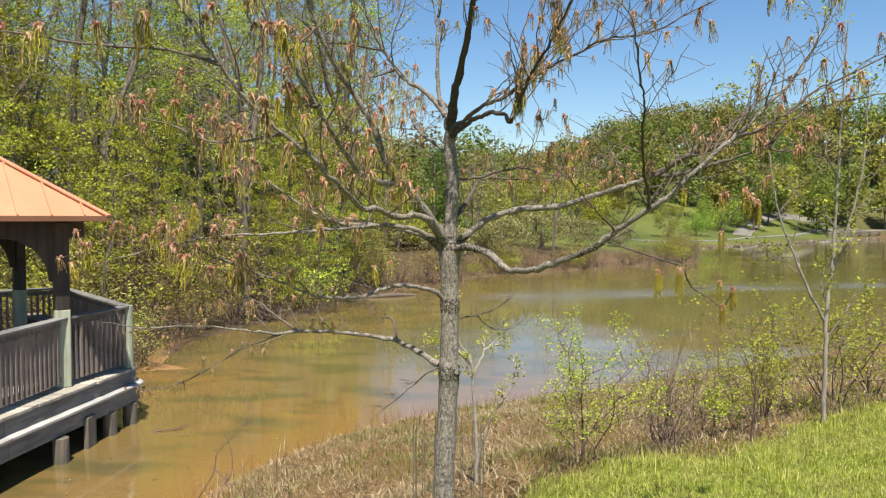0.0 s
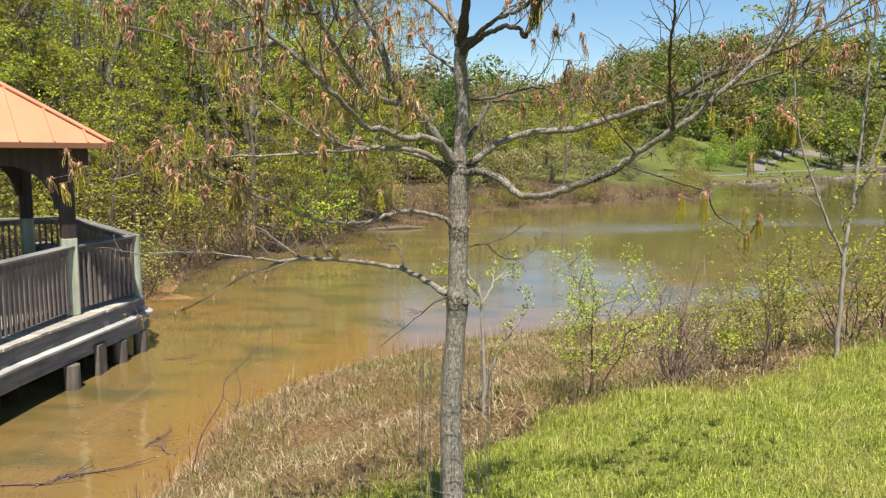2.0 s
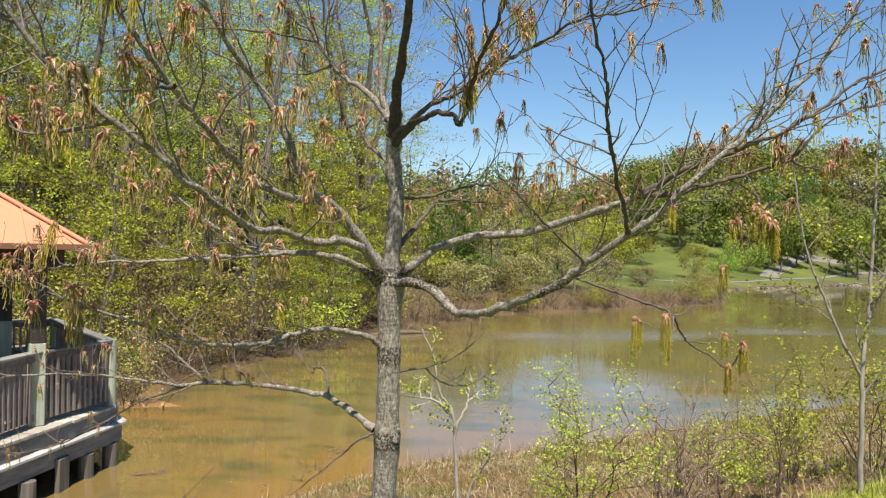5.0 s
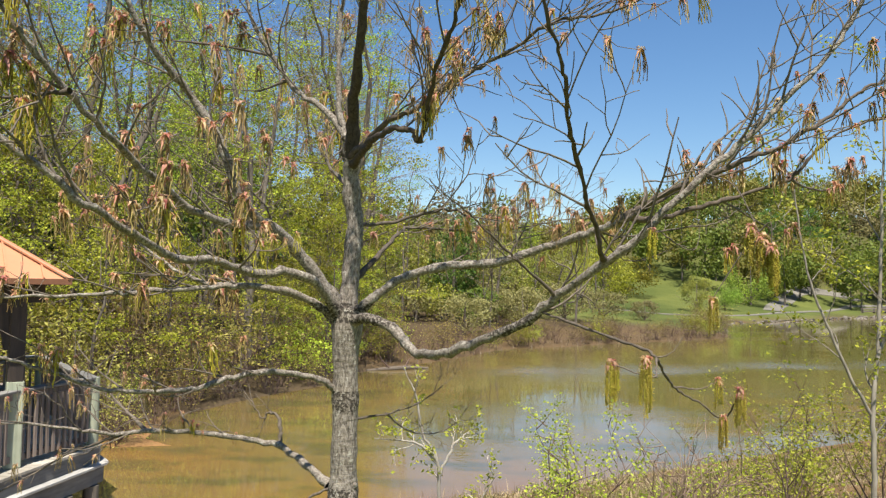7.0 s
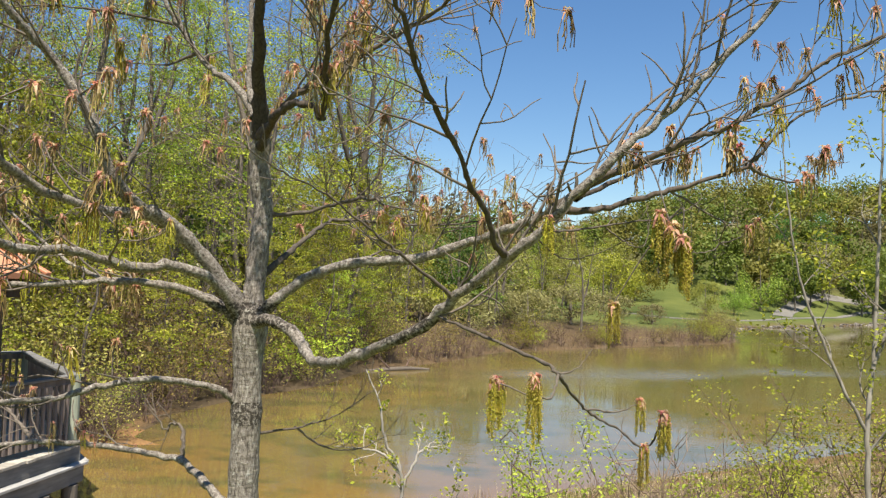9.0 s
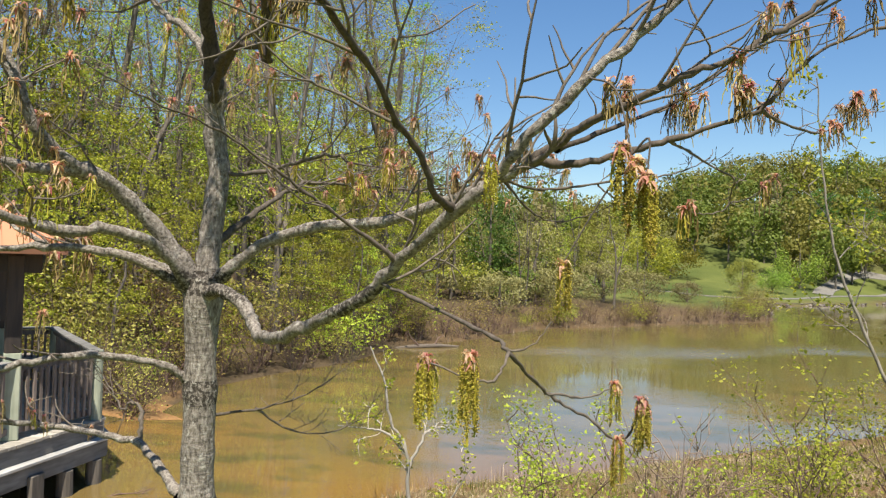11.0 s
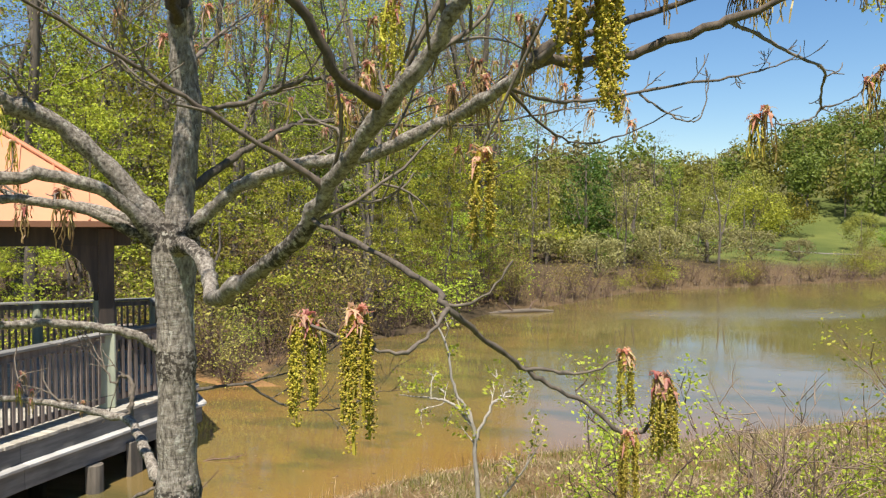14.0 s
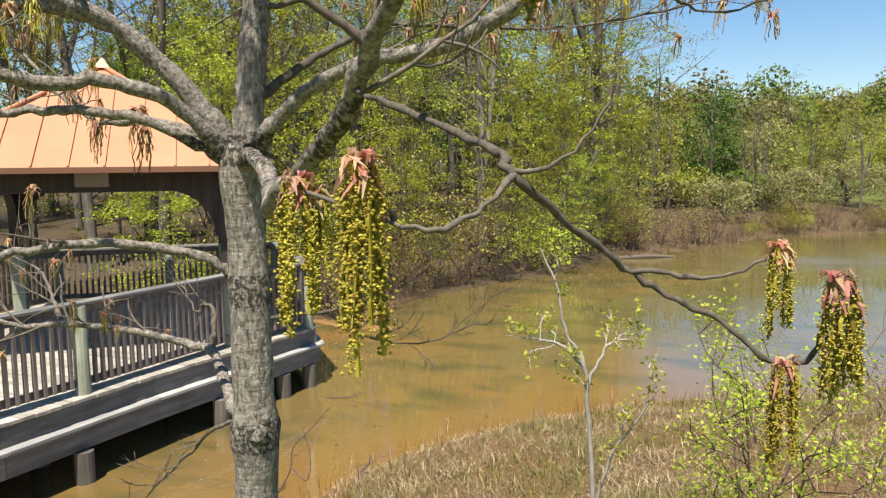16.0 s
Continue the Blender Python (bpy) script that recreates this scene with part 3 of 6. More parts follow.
# the wood on the near left bank, thinning towards the point
scatter(52, (-36, 4), (17, 50), 1.5, 26, 2.0, [1, 2, 0, 0, 4, 2, 1, 6, 0], (0.8, 1.15), left_wood)
scatter(9, (-14, 2), (16, 38), 0.3, 2.2, 1.5, [3], (0.45, 0.75), left_wood)
scatter(16, (-26, 5), (18, 50), 0.8, 9, 2.0, [3], (0.7, 1.15), left_wood)
scatter(16, (-30, -9), (3, 18), 2.0, 18, 2.4, [0, 1, 3, 2], (0.8, 1.1), lambda x, y: x < -15)
scatter(12, (-8, 12), (36, 70), 4, 26, 3.2, [5, 1, 3, 4], (0.35, 0.5), lambda x, y: 0.02 * y - 6 < x < 0.17 * y)
for k, x, y, s, t in ((4, -5.7, 45.0, 1.05, 40), (0, -7.2, 44.0, 0.9, 110), (4, -3.8, 46.5, 0.72, 200)):
    plant(models[k], x, y, s, t)
for m_ in (*models, brush_bare, brush_green, brush_olive):
    m_.location = (-60, -60, float(ground_height(np.array([-60.0]), np.array([-60.0]))[0]))
scatter(88, (-12, 21), (16, 68), 0.02, 1.6, 0.7, [brush_bare, brush_bare, brush_olive, brush_bare, brush_bare, brush_green], (0.45, 1.0), lambda x, y: y > 30 or x < -5.5)
scatter(34, (-14, 4), (17, 40), 0.5, 6, 1.1, [brush_olive, brush_bare, brush_green, brush_olive, brush_bare], (0.8, 1.5), left_wood)
scatter(26, (-1, 20), (38, 68), 0.2, 3.0, 0.9, [brush_bare, brush_bare, brush_olive], (0.45, 0.8))
scatter(26, (-42, -11), (23, 54), 3, 40, 2.2, [brush_olive, brush_green], (1.3, 2.2), lambda x, y: x < -0.3 * y)
scatter(9, (-9, -3), (16, 31), 0.0, 1.0, 0.6, [brush_bare, brush_bare, brush_olive], (0.5, 0.9))

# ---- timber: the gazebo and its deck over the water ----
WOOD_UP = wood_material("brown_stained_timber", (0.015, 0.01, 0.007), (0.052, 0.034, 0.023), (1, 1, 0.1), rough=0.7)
WOOD_GREEN = wood_material("greenish_treated_post", (0.20, 0.22, 0.155), (0.36, 0.37, 0.27), (1, 1, 0.07))
WOOD_GREY = wood_material("weathered_grey_timber", (0.09, 0.086, 0.078), (0.215, 0.203, 0.185), (1, 0.07, 1))
WOOD_RAIL = wood_material("weathered_brown_rail", (0.095, 0.072, 0.06), (0.25, 0.20, 0.165), (1, 1, 0.08))
WOOD_DECK = wood_material("bleached_deck_board", (0.25, 0.222, 0.178), (0.45, 0.405, 0.333), (0.07, 1, 1))
WOOD_LEDGE = wood_material("bleached_ledge", (0.22, 0.21, 0.19), (0.40, 0.38, 0.35), (1, 0.07, 1))
# pile timber darkened in colour to stand for the shade under the deck
WOOD_PILE = wood_material("shaded_pile", (0.06, 0.05, 0.038), (0.155, 0.13, 0.10), (1, 1, 0.1))


def painted_metal(name, a, b):
    m, nt, bsdf = material(name)
    col = ramp(nt, noise_tex(nt, 1.1, 5.0), [(0.3, a), (0.7, b)])
    streak = noise_tex(nt, 9.0, 4.0, 0.6, (1, 1, 0.12))
    col = mix(nt, ramp(nt, streak, [(0.55, (0, 0, 0)), (0.8, (0.25, 0.25, 0.25))]), col, tuple(0.7 * c for c in a))
    nt.links.new(col, bsdf.inputs["Base Color"])
    bsdf.inputs["Roughness"].default_value = 0.5
    bump(nt, bsdf, noise_tex(nt, 2.0, 2.0), 0.15, 0.01)
    return m


ROOF = painted_metal("orange_painted_metal", (0.46, 0.185, 0.09), (0.53, 0.225, 0.115))
ROOF_EDGE = painted_metal("brown_eave_metal", (0.15, 0.065, 0.032), (0.20, 0.085, 0.042))
PLATE = painted_metal("pale_brown_plate", (0.20, 0.16, 0.13), (0.26, 0.21, 0.17))


def box_mesh(bm, lo, hi, bevel=0.0, m=None):
    """Adds a bevelled box between two corners to bm, moved by m."""
    geo = bmesh.ops.create_cube(bm, size=1.0)
    vs = geo["verts"]
    for v in vs:
        v.co = Vector([lo[i] if v.co[i] < 0 else hi[i] for i in range(3)])
    if bevel:
        es = list({e for v in vs for e in v.link_edges})
        out = bmesh.ops.bevel(bm, geom=es, offset=bevel, segments=1, affect="EDGES")
        vs = list({v for f_ in out["faces"] for v in f_.verts} | {v for v in vs if v.is_valid})
    if m is not None:
        for v in vs:
            v.co = m @ v.co
    return vs


def beam(name, a, b, wide, high, mat, parent, bevel=0.008, label=""):
    """A squared timber from a to b (its middle line), wide across and high upwards."""
    a, b = Vector(a), Vector(b)
    d = b - a
    x = d.normalized()
    up = Vector((0, 0, 1)) if abs(x.z) < 0.95 else Vector((1, 0, 0))
    y = up.cross(x).normalized()
    z = x.cross(y)
    m = Matrix((x, y, z)).transposed().to_4x4()
    m.translation = a
    bm = bmesh.new()
    box_mesh(bm, (0, -wide / 2, -high / 2), (d.length, wide / 2, high / 2), bevel, m)
    return part(name, bm, mat, parent, label)


def round_post(name, x, y, z0, z1, r, mat, parent, label="", taper=1.0):
    n = 9
    zz = np.linspace(z0, z1, n)
    rr = np.linspace(r * taper, r, n)
    V, F = tubes([([(x, y, z) for z in zz] + [(x, y, z1 + 0.002)], list(rr) + [0.002])], 14, 0.04, int(abs(x * 100 + y * 37)) + 3)
    return mesh_object(name, V, F, mat, parent, label, smooth=False)


GZ = (-7.75, 11.05, 0.88)
GZ_TURN = 38.8
gazebo = thing("gazebo", GZ, GZ_TURN, label="open square timber gazebo with orange standing-seam hip roof", category="gazebo")
H, O = 1.635, 2.14
for sx in (-1, 1):
    for sy in (-1, 1):
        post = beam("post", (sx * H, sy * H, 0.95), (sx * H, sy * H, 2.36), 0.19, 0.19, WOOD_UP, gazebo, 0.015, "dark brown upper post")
        bm = bmesh.new()
        box_mesh(bm, (sx * H - 0.1, sy * H - 0.1, 0.0), (sx * H + 0.1, sy * H + 0.1, 1.12), 0.015)
        part("post_sleeve", bm, WOOD_GREEN, gazebo, "pale greenish weathered lower post")
        for ax in (0, 1):
            inward = (sx, sy)[ax]
            bm = bmesh.new()
            curve = []
            for i in range(8):
                a = 0.5 * math.pi * i / 7
                curve.append((0.06 + 0.62 * (1 - math.cos(a)), 1.52 + 0.62 * math.sin(a)))
            loop = curve + [(0.68, 2.145), (0.0, 2.145), (0.0, 1.52)]
            rows = []
            for side in (-0.06, 0.06):
                row = []
                for u, z in loop:
                    p = [sx * H, sy * H, z]
                    p[ax] -= inward * (u + 0.09)
                    p[1 - ax] += side
                    row.append(bm.verts.new(p))
                rows.append(row)
            n = len(loop)
            bm.faces.new(rows[0])
            bm.faces.new(rows[1][::-1])
            for i in range(n):
                bm.faces.new((rows[0][i], rows[1][i], rows[1][(i + 1) % n], rows[0][(i + 1) % n]))
            bmesh.ops.recalc_face_normals(bm, faces=bm.faces)
            part("knee_brace", bm, WOOD_UP, gazebo, "dark curved knee brace")
for s in (-1, 1):
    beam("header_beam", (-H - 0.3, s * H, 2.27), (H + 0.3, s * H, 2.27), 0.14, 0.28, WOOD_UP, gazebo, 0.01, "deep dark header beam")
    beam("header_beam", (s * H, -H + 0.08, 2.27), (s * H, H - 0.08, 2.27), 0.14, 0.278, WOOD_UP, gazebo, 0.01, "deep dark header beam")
EAVE, APEX = 2.44, 3.93
roof = mesh_object("roof", np.array([(-O, -O, EAVE), (O, -O, EAVE), (O, O, EAVE), (-O, O, EAVE), (0, 0, APEX), (-O, -O, EAVE - 0.03), (O, -O, EAVE - 0.03), (O, O, EAVE - 0.03), (-O, O, EAVE - 0.03), (0, 0, APEX - 0.1)]),
                   [(0, 1, 4), (1, 2, 4), (2, 3, 4), (3, 0, 4), (6, 5, 9), (7, 6, 9), (8, 7, 9), (5, 8, 9), (0, 5, 6, 1), (1, 6, 7, 2), (2, 7, 8, 3), (3, 8, 5, 0)], ROOF, gazebo, "orange painted sheet metal roof")
for k in range(4):
    turn = Matrix.Rotation(k * math.pi / 2, 4, "Z")
    corner = turn @ Vector((-O - 0.02, -O - 0.02, EAVE + 0.012))
    beam("hip_cap", corner, (0, 0, APEX + 0.02), 0.09, 0.035, ROOF, roof, 0.006)
    bm = bmesh.new()
    box_mesh(bm, (-O - 0.025, -O - 0.03, EAVE - 0.065), (O + 0.025, -O + 0.0, EAVE + 0.012), 0.004, turn)
    part("eave_fascia", bm, ROOF_EDGE, roof, "brown metal eave edge")
    for i in range(-4, 5):
        x = (i + 0.5) * 0.41
        if abs(x) > O - 0.15:
            continue
        rise = (APEX - EAVE) / O
        a = turn @ Vector((x, -O, EAVE + 0.012))
        b = turn @ Vector((x, -abs(x) - 0.03, EAVE + 0.012 + (O - abs(x) - 0.03) * rise))
        beam("standing_seam", a, b, 0.02, 0.035, ROOF, roof, 0.0)
part("finial_cap", (lambda bm: (bmesh.ops.create_cone(bm, cap_ends=True, segments=4, radius1=0.16, radius2=0.01, depth=0.16, matrix=Matrix.Translation((0, 0, APEX + 0.05)) @ Matrix.Rotation(math.pi / 4, 4, "Z")), bm)[1])(bmesh.new()), ROOF, roof)
for k in (0, 1):
    turn = Matrix.Rotation(k * math.pi / 2, 4, "Z")
    bm = bmesh.new()
    box_mesh(bm, (-0.20, -H - 0.10, 2.20), (0.20, -H - 0.072, 2.38), 0.004, turn)
    part("name_plate", bm, PLATE, gazebo, "plain pale brown plate on the header")
ceil_bm = bmesh.new()
box_mesh(ceil_bm, (-H + 0.07, -H + 0.07, 2.40), (H - 0.07, H - 0.07, 2.43), 0.0)
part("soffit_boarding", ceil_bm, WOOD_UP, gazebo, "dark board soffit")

# the deck: boards laid across, a double rim, and piles in the water
DECK_Z = 0.88
DECK = [(-5.80, 4.6), (-5.46, 7.3), (-5.34, 9.2), (-4.98, 12.27), (-7.5, 15.1), (-10.9, 12.7), (-10.6, 8.6), (-8.1, 6.6), (-7.7, 4.6)]
deck = thing("deck", (0, 0, 0), label="weathered grey timber deck on piles over the pond", category="deck")
dk = np.array(DECK)


def span_at(y):
    xs = []
    for a, b in zip(dk, np.roll(dk, -1, axis=0)):
        if (a[1] > y) != (b[1] > y):
            xs.append(a[0] + (y - a[1]) / (b[1] - a[1]) * (b[0] - a[0]))
    return (min(xs), max(xs)) if len(xs) >= 2 else None


y = 4.62
drng = np.random.default_rng(9)
while y < 15.0:
    w = 0.138
    s0, s1 = span_at(y), span_at(y + w)
    if s0 and s1:
        j = drng.uniform(-0.012, 0.015)
        z = DECK_Z + drng.uniform(-0.003, 0.003)
        bm = bmesh.new()
        vs = [bm.verts.new(c) for c in ((s0[0], y, z), (s0[1] + j, y, z), (s1[1] + j, y + w, z), (s1[0], y + w, z))]
        top = bm.faces.new(vs)
        low = bmesh.ops.extrude_face_region(bm, geom=[top])
        bmesh.ops.translate(bm, vec=(0, 0, -0.036), verts=[v for v in low["geom"] if isinstance(v, bmesh.types.BMVert)])
        bmesh.ops.recalc_face_normals(bm, faces=bm.faces)
        part("deck_board", bm, WOOD_DECK, deck)
    y += w + 0.007
for a, b in zip(DECK, DECK[1:] + DECK[:1]):
    d = Vector((b[0] - a[0], b[1] - a[1], 0)).normalized()
    n = Vector((d.y, -d.x, 0))
    A, B = Vector((*a, 0)), Vector((*b, 0))
    beam("rim_board", A - n * 0.05 + Vector((0, 0, 0.735)), B - n * 0.05 + Vector((0, 0, 0.735)), 0.05, 0.21, WOOD_GREY, deck, 0.006, "grey weathered rim board")
    beam("rim_ledge", A + n * 0.025 + Vector((0, 0, 0.61)), B + n * 0.025 + Vector((0, 0, 0.61)), 0.15, 0.04, WOOD_LEDGE, deck, 0.006, "bleached ledge above the girder")
    beam("girder", A - n * 0.01 + Vector((0, 0, 0.465)), B - n * 0.01 + Vector((0, 0, 0.465)), 0.085, 0.25, WOOD_GREY, deck, 0.008, "grey girder under the rim")
for k, (px, py) in enumerate([(-5.36, 8.14), (-5.16, 10.15), (-5.08, 11.45), (-5.02, 12.05), (-5.55, 6.6), (-6.2, 8.3), (-6.2, 10.4), (-6.1, 12.2), (-7.4, 9.2), (-7.4, 13.6), (-8.9, 10.0), (-10.3, 12.3)]):
    round_post("support_post", px, py, -1.3, 0.338, 0.105, WOOD_PILE, deck, "round timber pile, under-deck shade in its colour", 1.08)
bm = bmesh.new()
box_mesh(bm, (-5.13, 10.72, -1.0), (-5.06, 10.98, 0.45), 0.01)
part("sway_plank", bm, WOOD_PILE, deck, "upright plank between the piles")

# railing round the deck
RAIL = [(-5.93, 4.75), (-5.55, 8.36), (-5.41, 10.71), (-5.09, 12.17), (-7.5, 14.88), (-10.65, 12.6), (-10.4, 8.75)]
railing = thing("railing", (0, 0, 0), label="weathered deck railing with square balusters and greenish posts", category="railing")
for k, (px, py) in enumerate(RAIL):
    if k == 2:
        continue
    round_post("rail_post", px, py, DECK_Z - 0.02, 1.84 + (0.04 if k == 3 else 0), 0.075, WOOD_GREEN, railing, "round greenish treated rail post", 1.12)
mid = Vector((-9.1, 13.75, 0))
round_post("rail_post", mid.x, mid.y, DECK_Z - 0.02, 1.84, 0.085, WOOD_GREEN, railing, "round greenish treated rail post", 1.12)
bm = bmesh.new()
box_mesh(bm, (-0.019, -0.019, 0.0), (0.019, 0.019, 0.80), 0.0)
bal = bpy.data.meshes.new("baluster")
bm.to_mesh(bal)
bm.free()
bal.materials.append(WOOD_RAIL)
for a, b in zip(RAIL, RAIL[1:]):
    A, B = Vector((*a, 0)), Vector((*b, 0))
    d = (B - A).normalized()
    n = Vector((d.y, -d.x, 0))
    up = Vector((0, 0, 1))
    beam("top_rail", A + up * 1.865 - n * 0.022, B + up * 1.865 - n * 0.022, 0.16, 0.038, WOOD_GREY, railing, 0.006, "flat grey cap rail")
    beam("upper_stringer", A + up * 1.79 - n * 0.02, B + up * 1.79 - n * 0.02, 0.038, 0.085, WOOD_RAIL, railing, 0.004)
    beam("lower_stringer", A + up * 1.0 - n * 0.02, B + up * 1.0 - n * 0.02, 0.038, 0.085, WOOD_RAIL, railing, 0.004)
    L = (B - A).length
    cnt = int((L - 0.2) / 0.10)
    for i in range(cnt):
        p = A + d * (0.1 + (L - 0.2) * (i + 0.5) / cnt) + n * 0.019
        o = new("baluster", bal)
        o.parent = railing
        o.matrix_basis = Matrix.Translation((p.x, p.y, 0.965)) @ Matrix.Rotation(math.atan2(d.y, d.x) + drng.uniform(-0.05, 0.05), 4, "Z") @ Matrix.Rotation(drng.uniform(-0.012, 0.012), 4, "X")

# a bench along the far side of the deck
bench = thing("bench", (-7.3, 14.45, DECK_Z), 138.5 + 90, label="dark weathered built-in bench beside the railing", category="bench")
for k in range(3):
    beam("seat_slat", (0.1 + 0.15 * k, -1.1, 0.44), (0.1 + 0.15 * k, 1.1, 0.44), 0.13, 0.036, WOOD_RAIL, bench, 0.004)
for s in (-0.9, 0.9):
    beam("bench_leg", (0.25, s, 0.0), (0.25, s, 0.42), 0.09, 0.3, WOOD_RAIL, bench, 0.004)

# ---- the young oak in flower, close by the path ----
CATKIN = leaf_material("oak_catkin", [(0, (0.24, 0.19, 0.03)), (0.4, (0.46, 0.38, 0.045)), (0.8, (0.60, 0.52, 0.075)), (1, (0.36, 0.22, 0.07))], 0.38, vary=0.35)
CATKIN_OLD = leaf_material("faded_oak_catkin", [(0, (0.19, 0.12, 0.05)), (0.5, (0.36, 0.26, 0.095)), (1, (0.50, 0.37, 0.18))], 0.25, vary=0.4)
PINK_LEAF = leaf_material("unfolding_oak_leaf", [(0, (0.46, 0.16, 0.12)), (0.35, (0.58, 0.29, 0.20)), (0.7, (0.60, 0.42, 0.26)), (1, (0.48, 0.39, 0.17))], 0.4, vary=0.4)
oak_ground = float(ground_height(np.array([0.05]), np.array([3.75]))[0])
oak = thing("oak_tree", (0, 0, 0), label="young oak with grey bark, hanging catkins and reddish unfolding leaves", category="tree")
orng = np.random.default_rng(77)


def rough_tube(pts, rad, sides, amount, seed):
    """A limb with uneven, ridged bark: rings pushed in and out by noise."""
    V, F = tubes([(pts, rad)], sides)
    n = len(pts)
    c = np.repeat(np.asarray(pts), sides, axis=0)
    out = []
    for v, m in zip(V, c):
        d = Vector(v - m)
        q = Vector(v)
        k = noise.noise(q * 14 + Vector((seed, 0, 0))) + 0.6 * noise.noise(q * 37)
        out.append(Vector(m) + d * (1 + amount * k))
    return np.array(out), F


limbs = {}
# limbs in the darker bark whose colour includes their underside shade
SHADED_LIMBS = ("leader", "ur1", "ur2", "r2a", "r2b", "r2c", "r4", "r5")


def limb(key, ctrl, r0, r1, sides=10, per=5, amount=0.15, name="limb", label="", slim=0.86):
    pts = spline(ctrl, per)
    n = len(pts)
    kink = orng.normal(0, 1, (n, 3)) * (0.0013 if r0 < 0.01 else 0.0022)
    kink[0] = 0
    pts = pts + kink
    f = np.linspace(0, 1, n)
    rad = slim * (r0 + (r1 - r0) * f ** 0.85) * (1 + (0.10 if r0 > 0.012 else 0.17) * orng.normal(0, 1, n).clip(-1, 1.8))
    rad[0] *= 1.35
    rad[1] *= 1.15
    V, F = rough_tube(pts, rad, sides, amount, len(limbs))
    ob = mesh_object(name, V, F, BARK_OAK if key == "stem" else BARK_THIN_SHADED if key in SHADED_LIMBS else BARK_LIMB if r0 > 0.012 else BARK_TWIG, oak, label, smooth=True)
    limbs[key] = (pts, rad)
    return ob


# trunk, with swollen collars where limbs leave it
tz = np.linspace(oak_ground - 0.12, 3.30, 60)
tx = 0.05 + 0.012 * np.sin(tz * 2.1) + 0.008 * np.sin(tz * 5.3)
tr = np.interp(tz, [oak_ground - 0.12, oak_ground + 0.1, 2.2, 2.7, 3.1, 3.3], [0.080, 0.058, 0.0505, 0.046, 0.0415, 0.045])
for zc, wd, am in ((2.66, 0.05, 0.22), (2.99, 0.035, 0.10), (2.30, 0.03, 0.06), (3.24, 0.07, 0.25), (1.95, 0.03, 0.07)):
    tr = tr * (1 + am * np.exp(-((tz - zc) / wd) ** 2))
V, F = rough_tube(np.column_stack([tx, np.full_like(tz, 3.75) + 0.006 * np.sin(tz * 3.7), tz]), tr, 24, 0.10, 5)
mesh_object("trunk", V, F, BARK_OAK, oak, "grey furrowed trunk with knots and lichen", smooth=True)
limbs["trunk"] = (np.column_stack([tx, np.full_like(tz, 3.75), tz]), tr)
limb("stem", [(0.05, 3.75, 3.25), (0.055, 3.77, 3.43), (0.06, 3.79, 3.59), (0.045, 3.79, 3.74), (0.045, 3.77, 3.88)], 0.037, 0.034, 16, label="grey stem above the fork")
limb("leader", [(0.045, 3.775, 3.84), (0.06, 3.70, 3.95), (0.08, 3.61, 4.05), (0.105, 3.52, 4.15), (0.13, 3.42, 4.29), (0.15, 3.26, 4.5), (0.16, 3.05, 4.8)], 0.028, 0.008, 14, label="dark leader leaning over the path")
limb("la", [(0.04, 3.75, 3.25), (-0.03, 3.71, 3.38), (-0.11, 3.65, 3.49), (-0.16, 3.58, 3.55), (-0.20, 3.49, 3.58), (-0.24, 3.41, 3.66), (-0.29, 3.37, 3.81), (-0.36, 3.35, 3.92), (-0.41, 3.28, 4.00), (-0.45, 3.20, 4.07), (-0.50, 3.14, 4.20), (-0.56, 3.05, 4.45)], 0.030, 0.006, 14)
limb("lb", [(-0.18, 3.54, 3.57), (-0.25, 3.38, 3.56), (-0.32, 3.24, 3.59), (-0.36, 3.10, 3.65), (-0.39, 2.92, 3.72), (-0.43, 2.77, 3.81), (-0.46, 2.68, 3.88), (-0.50, 2.63, 3.95), (-0.58, 2.56, 4.1)], 0.017, 0.005)
limb("lc", [(0.02, 3.72, 3.28), (-0.03, 3.62, 3.38), (-0.11, 3.52, 3.42), (-0.18, 3.45, 3.41), (-0.23, 3.36, 3.43), (-0.27, 3.24, 3.45), (-0.29, 3.13, 3.44), (-0.31, 3.04, 3.46), (-0.34, 2.88, 3.51), (-0.39, 2.75, 3.57), (-0.44, 2.68, 3.63), (-0.51, 2.63, 3.69), (-0.62, 2.55, 3.8), (-0.68, 2.50, 3.89), (-0.73, 2.45, 3.97), (-0.77, 2.40, 4.05)], 0.020, 0.005, 12)
limb("ld", [(0.00, 3.76, 3.26), (-0.07, 3.79, 3.31), (-0.20, 3.82, 3.35), (-0.33, 3.85, 3.37), (-0.47, 3.88, 3.37), (-0.58, 3.91, 3.40), (-0.68, 3.94, 3.45), (-0.85, 3.99, 3.56), (-1.02, 4.02, 3.66)], 0.016, 0.004)
limb("le", [(0.01, 3.73, 3.27), (-0.04, 3.68, 3.31), (-0.14, 3.61, 3.36), (-0.24, 3.56, 3.37), (-0.30, 3.52, 3.37), (-0.40, 3.48, 3.36), (-0.54, 3.44, 3.35), (-0.63, 3.43, 3.34), (-0.79, 3.40, 3.33), (-0.96, 3.40, 3.32), (-1.18, 3.42, 3.28), (-1.42, 3.45, 3.22)], 0.017, 0.003)
limb("lower_a", [(0.03, 3.74, 3.00), (-0.01, 3.70, 3.05), (-0.08, 3.65, 3.08), (-0.18, 3.54, 3.10), (-0.26, 3.43, 3.09), (-0.33, 3.36, 3.07), (-0.37, 3.29, 3.07), (-0.42, 3.18, 3.08), (-0.49, 3.10, 3.10), (-0.58, 3.02, 3.15), (-0.66, 2.92, 3.20), (-0.80, 2.8, 3.27)], 0.014, 0.004)
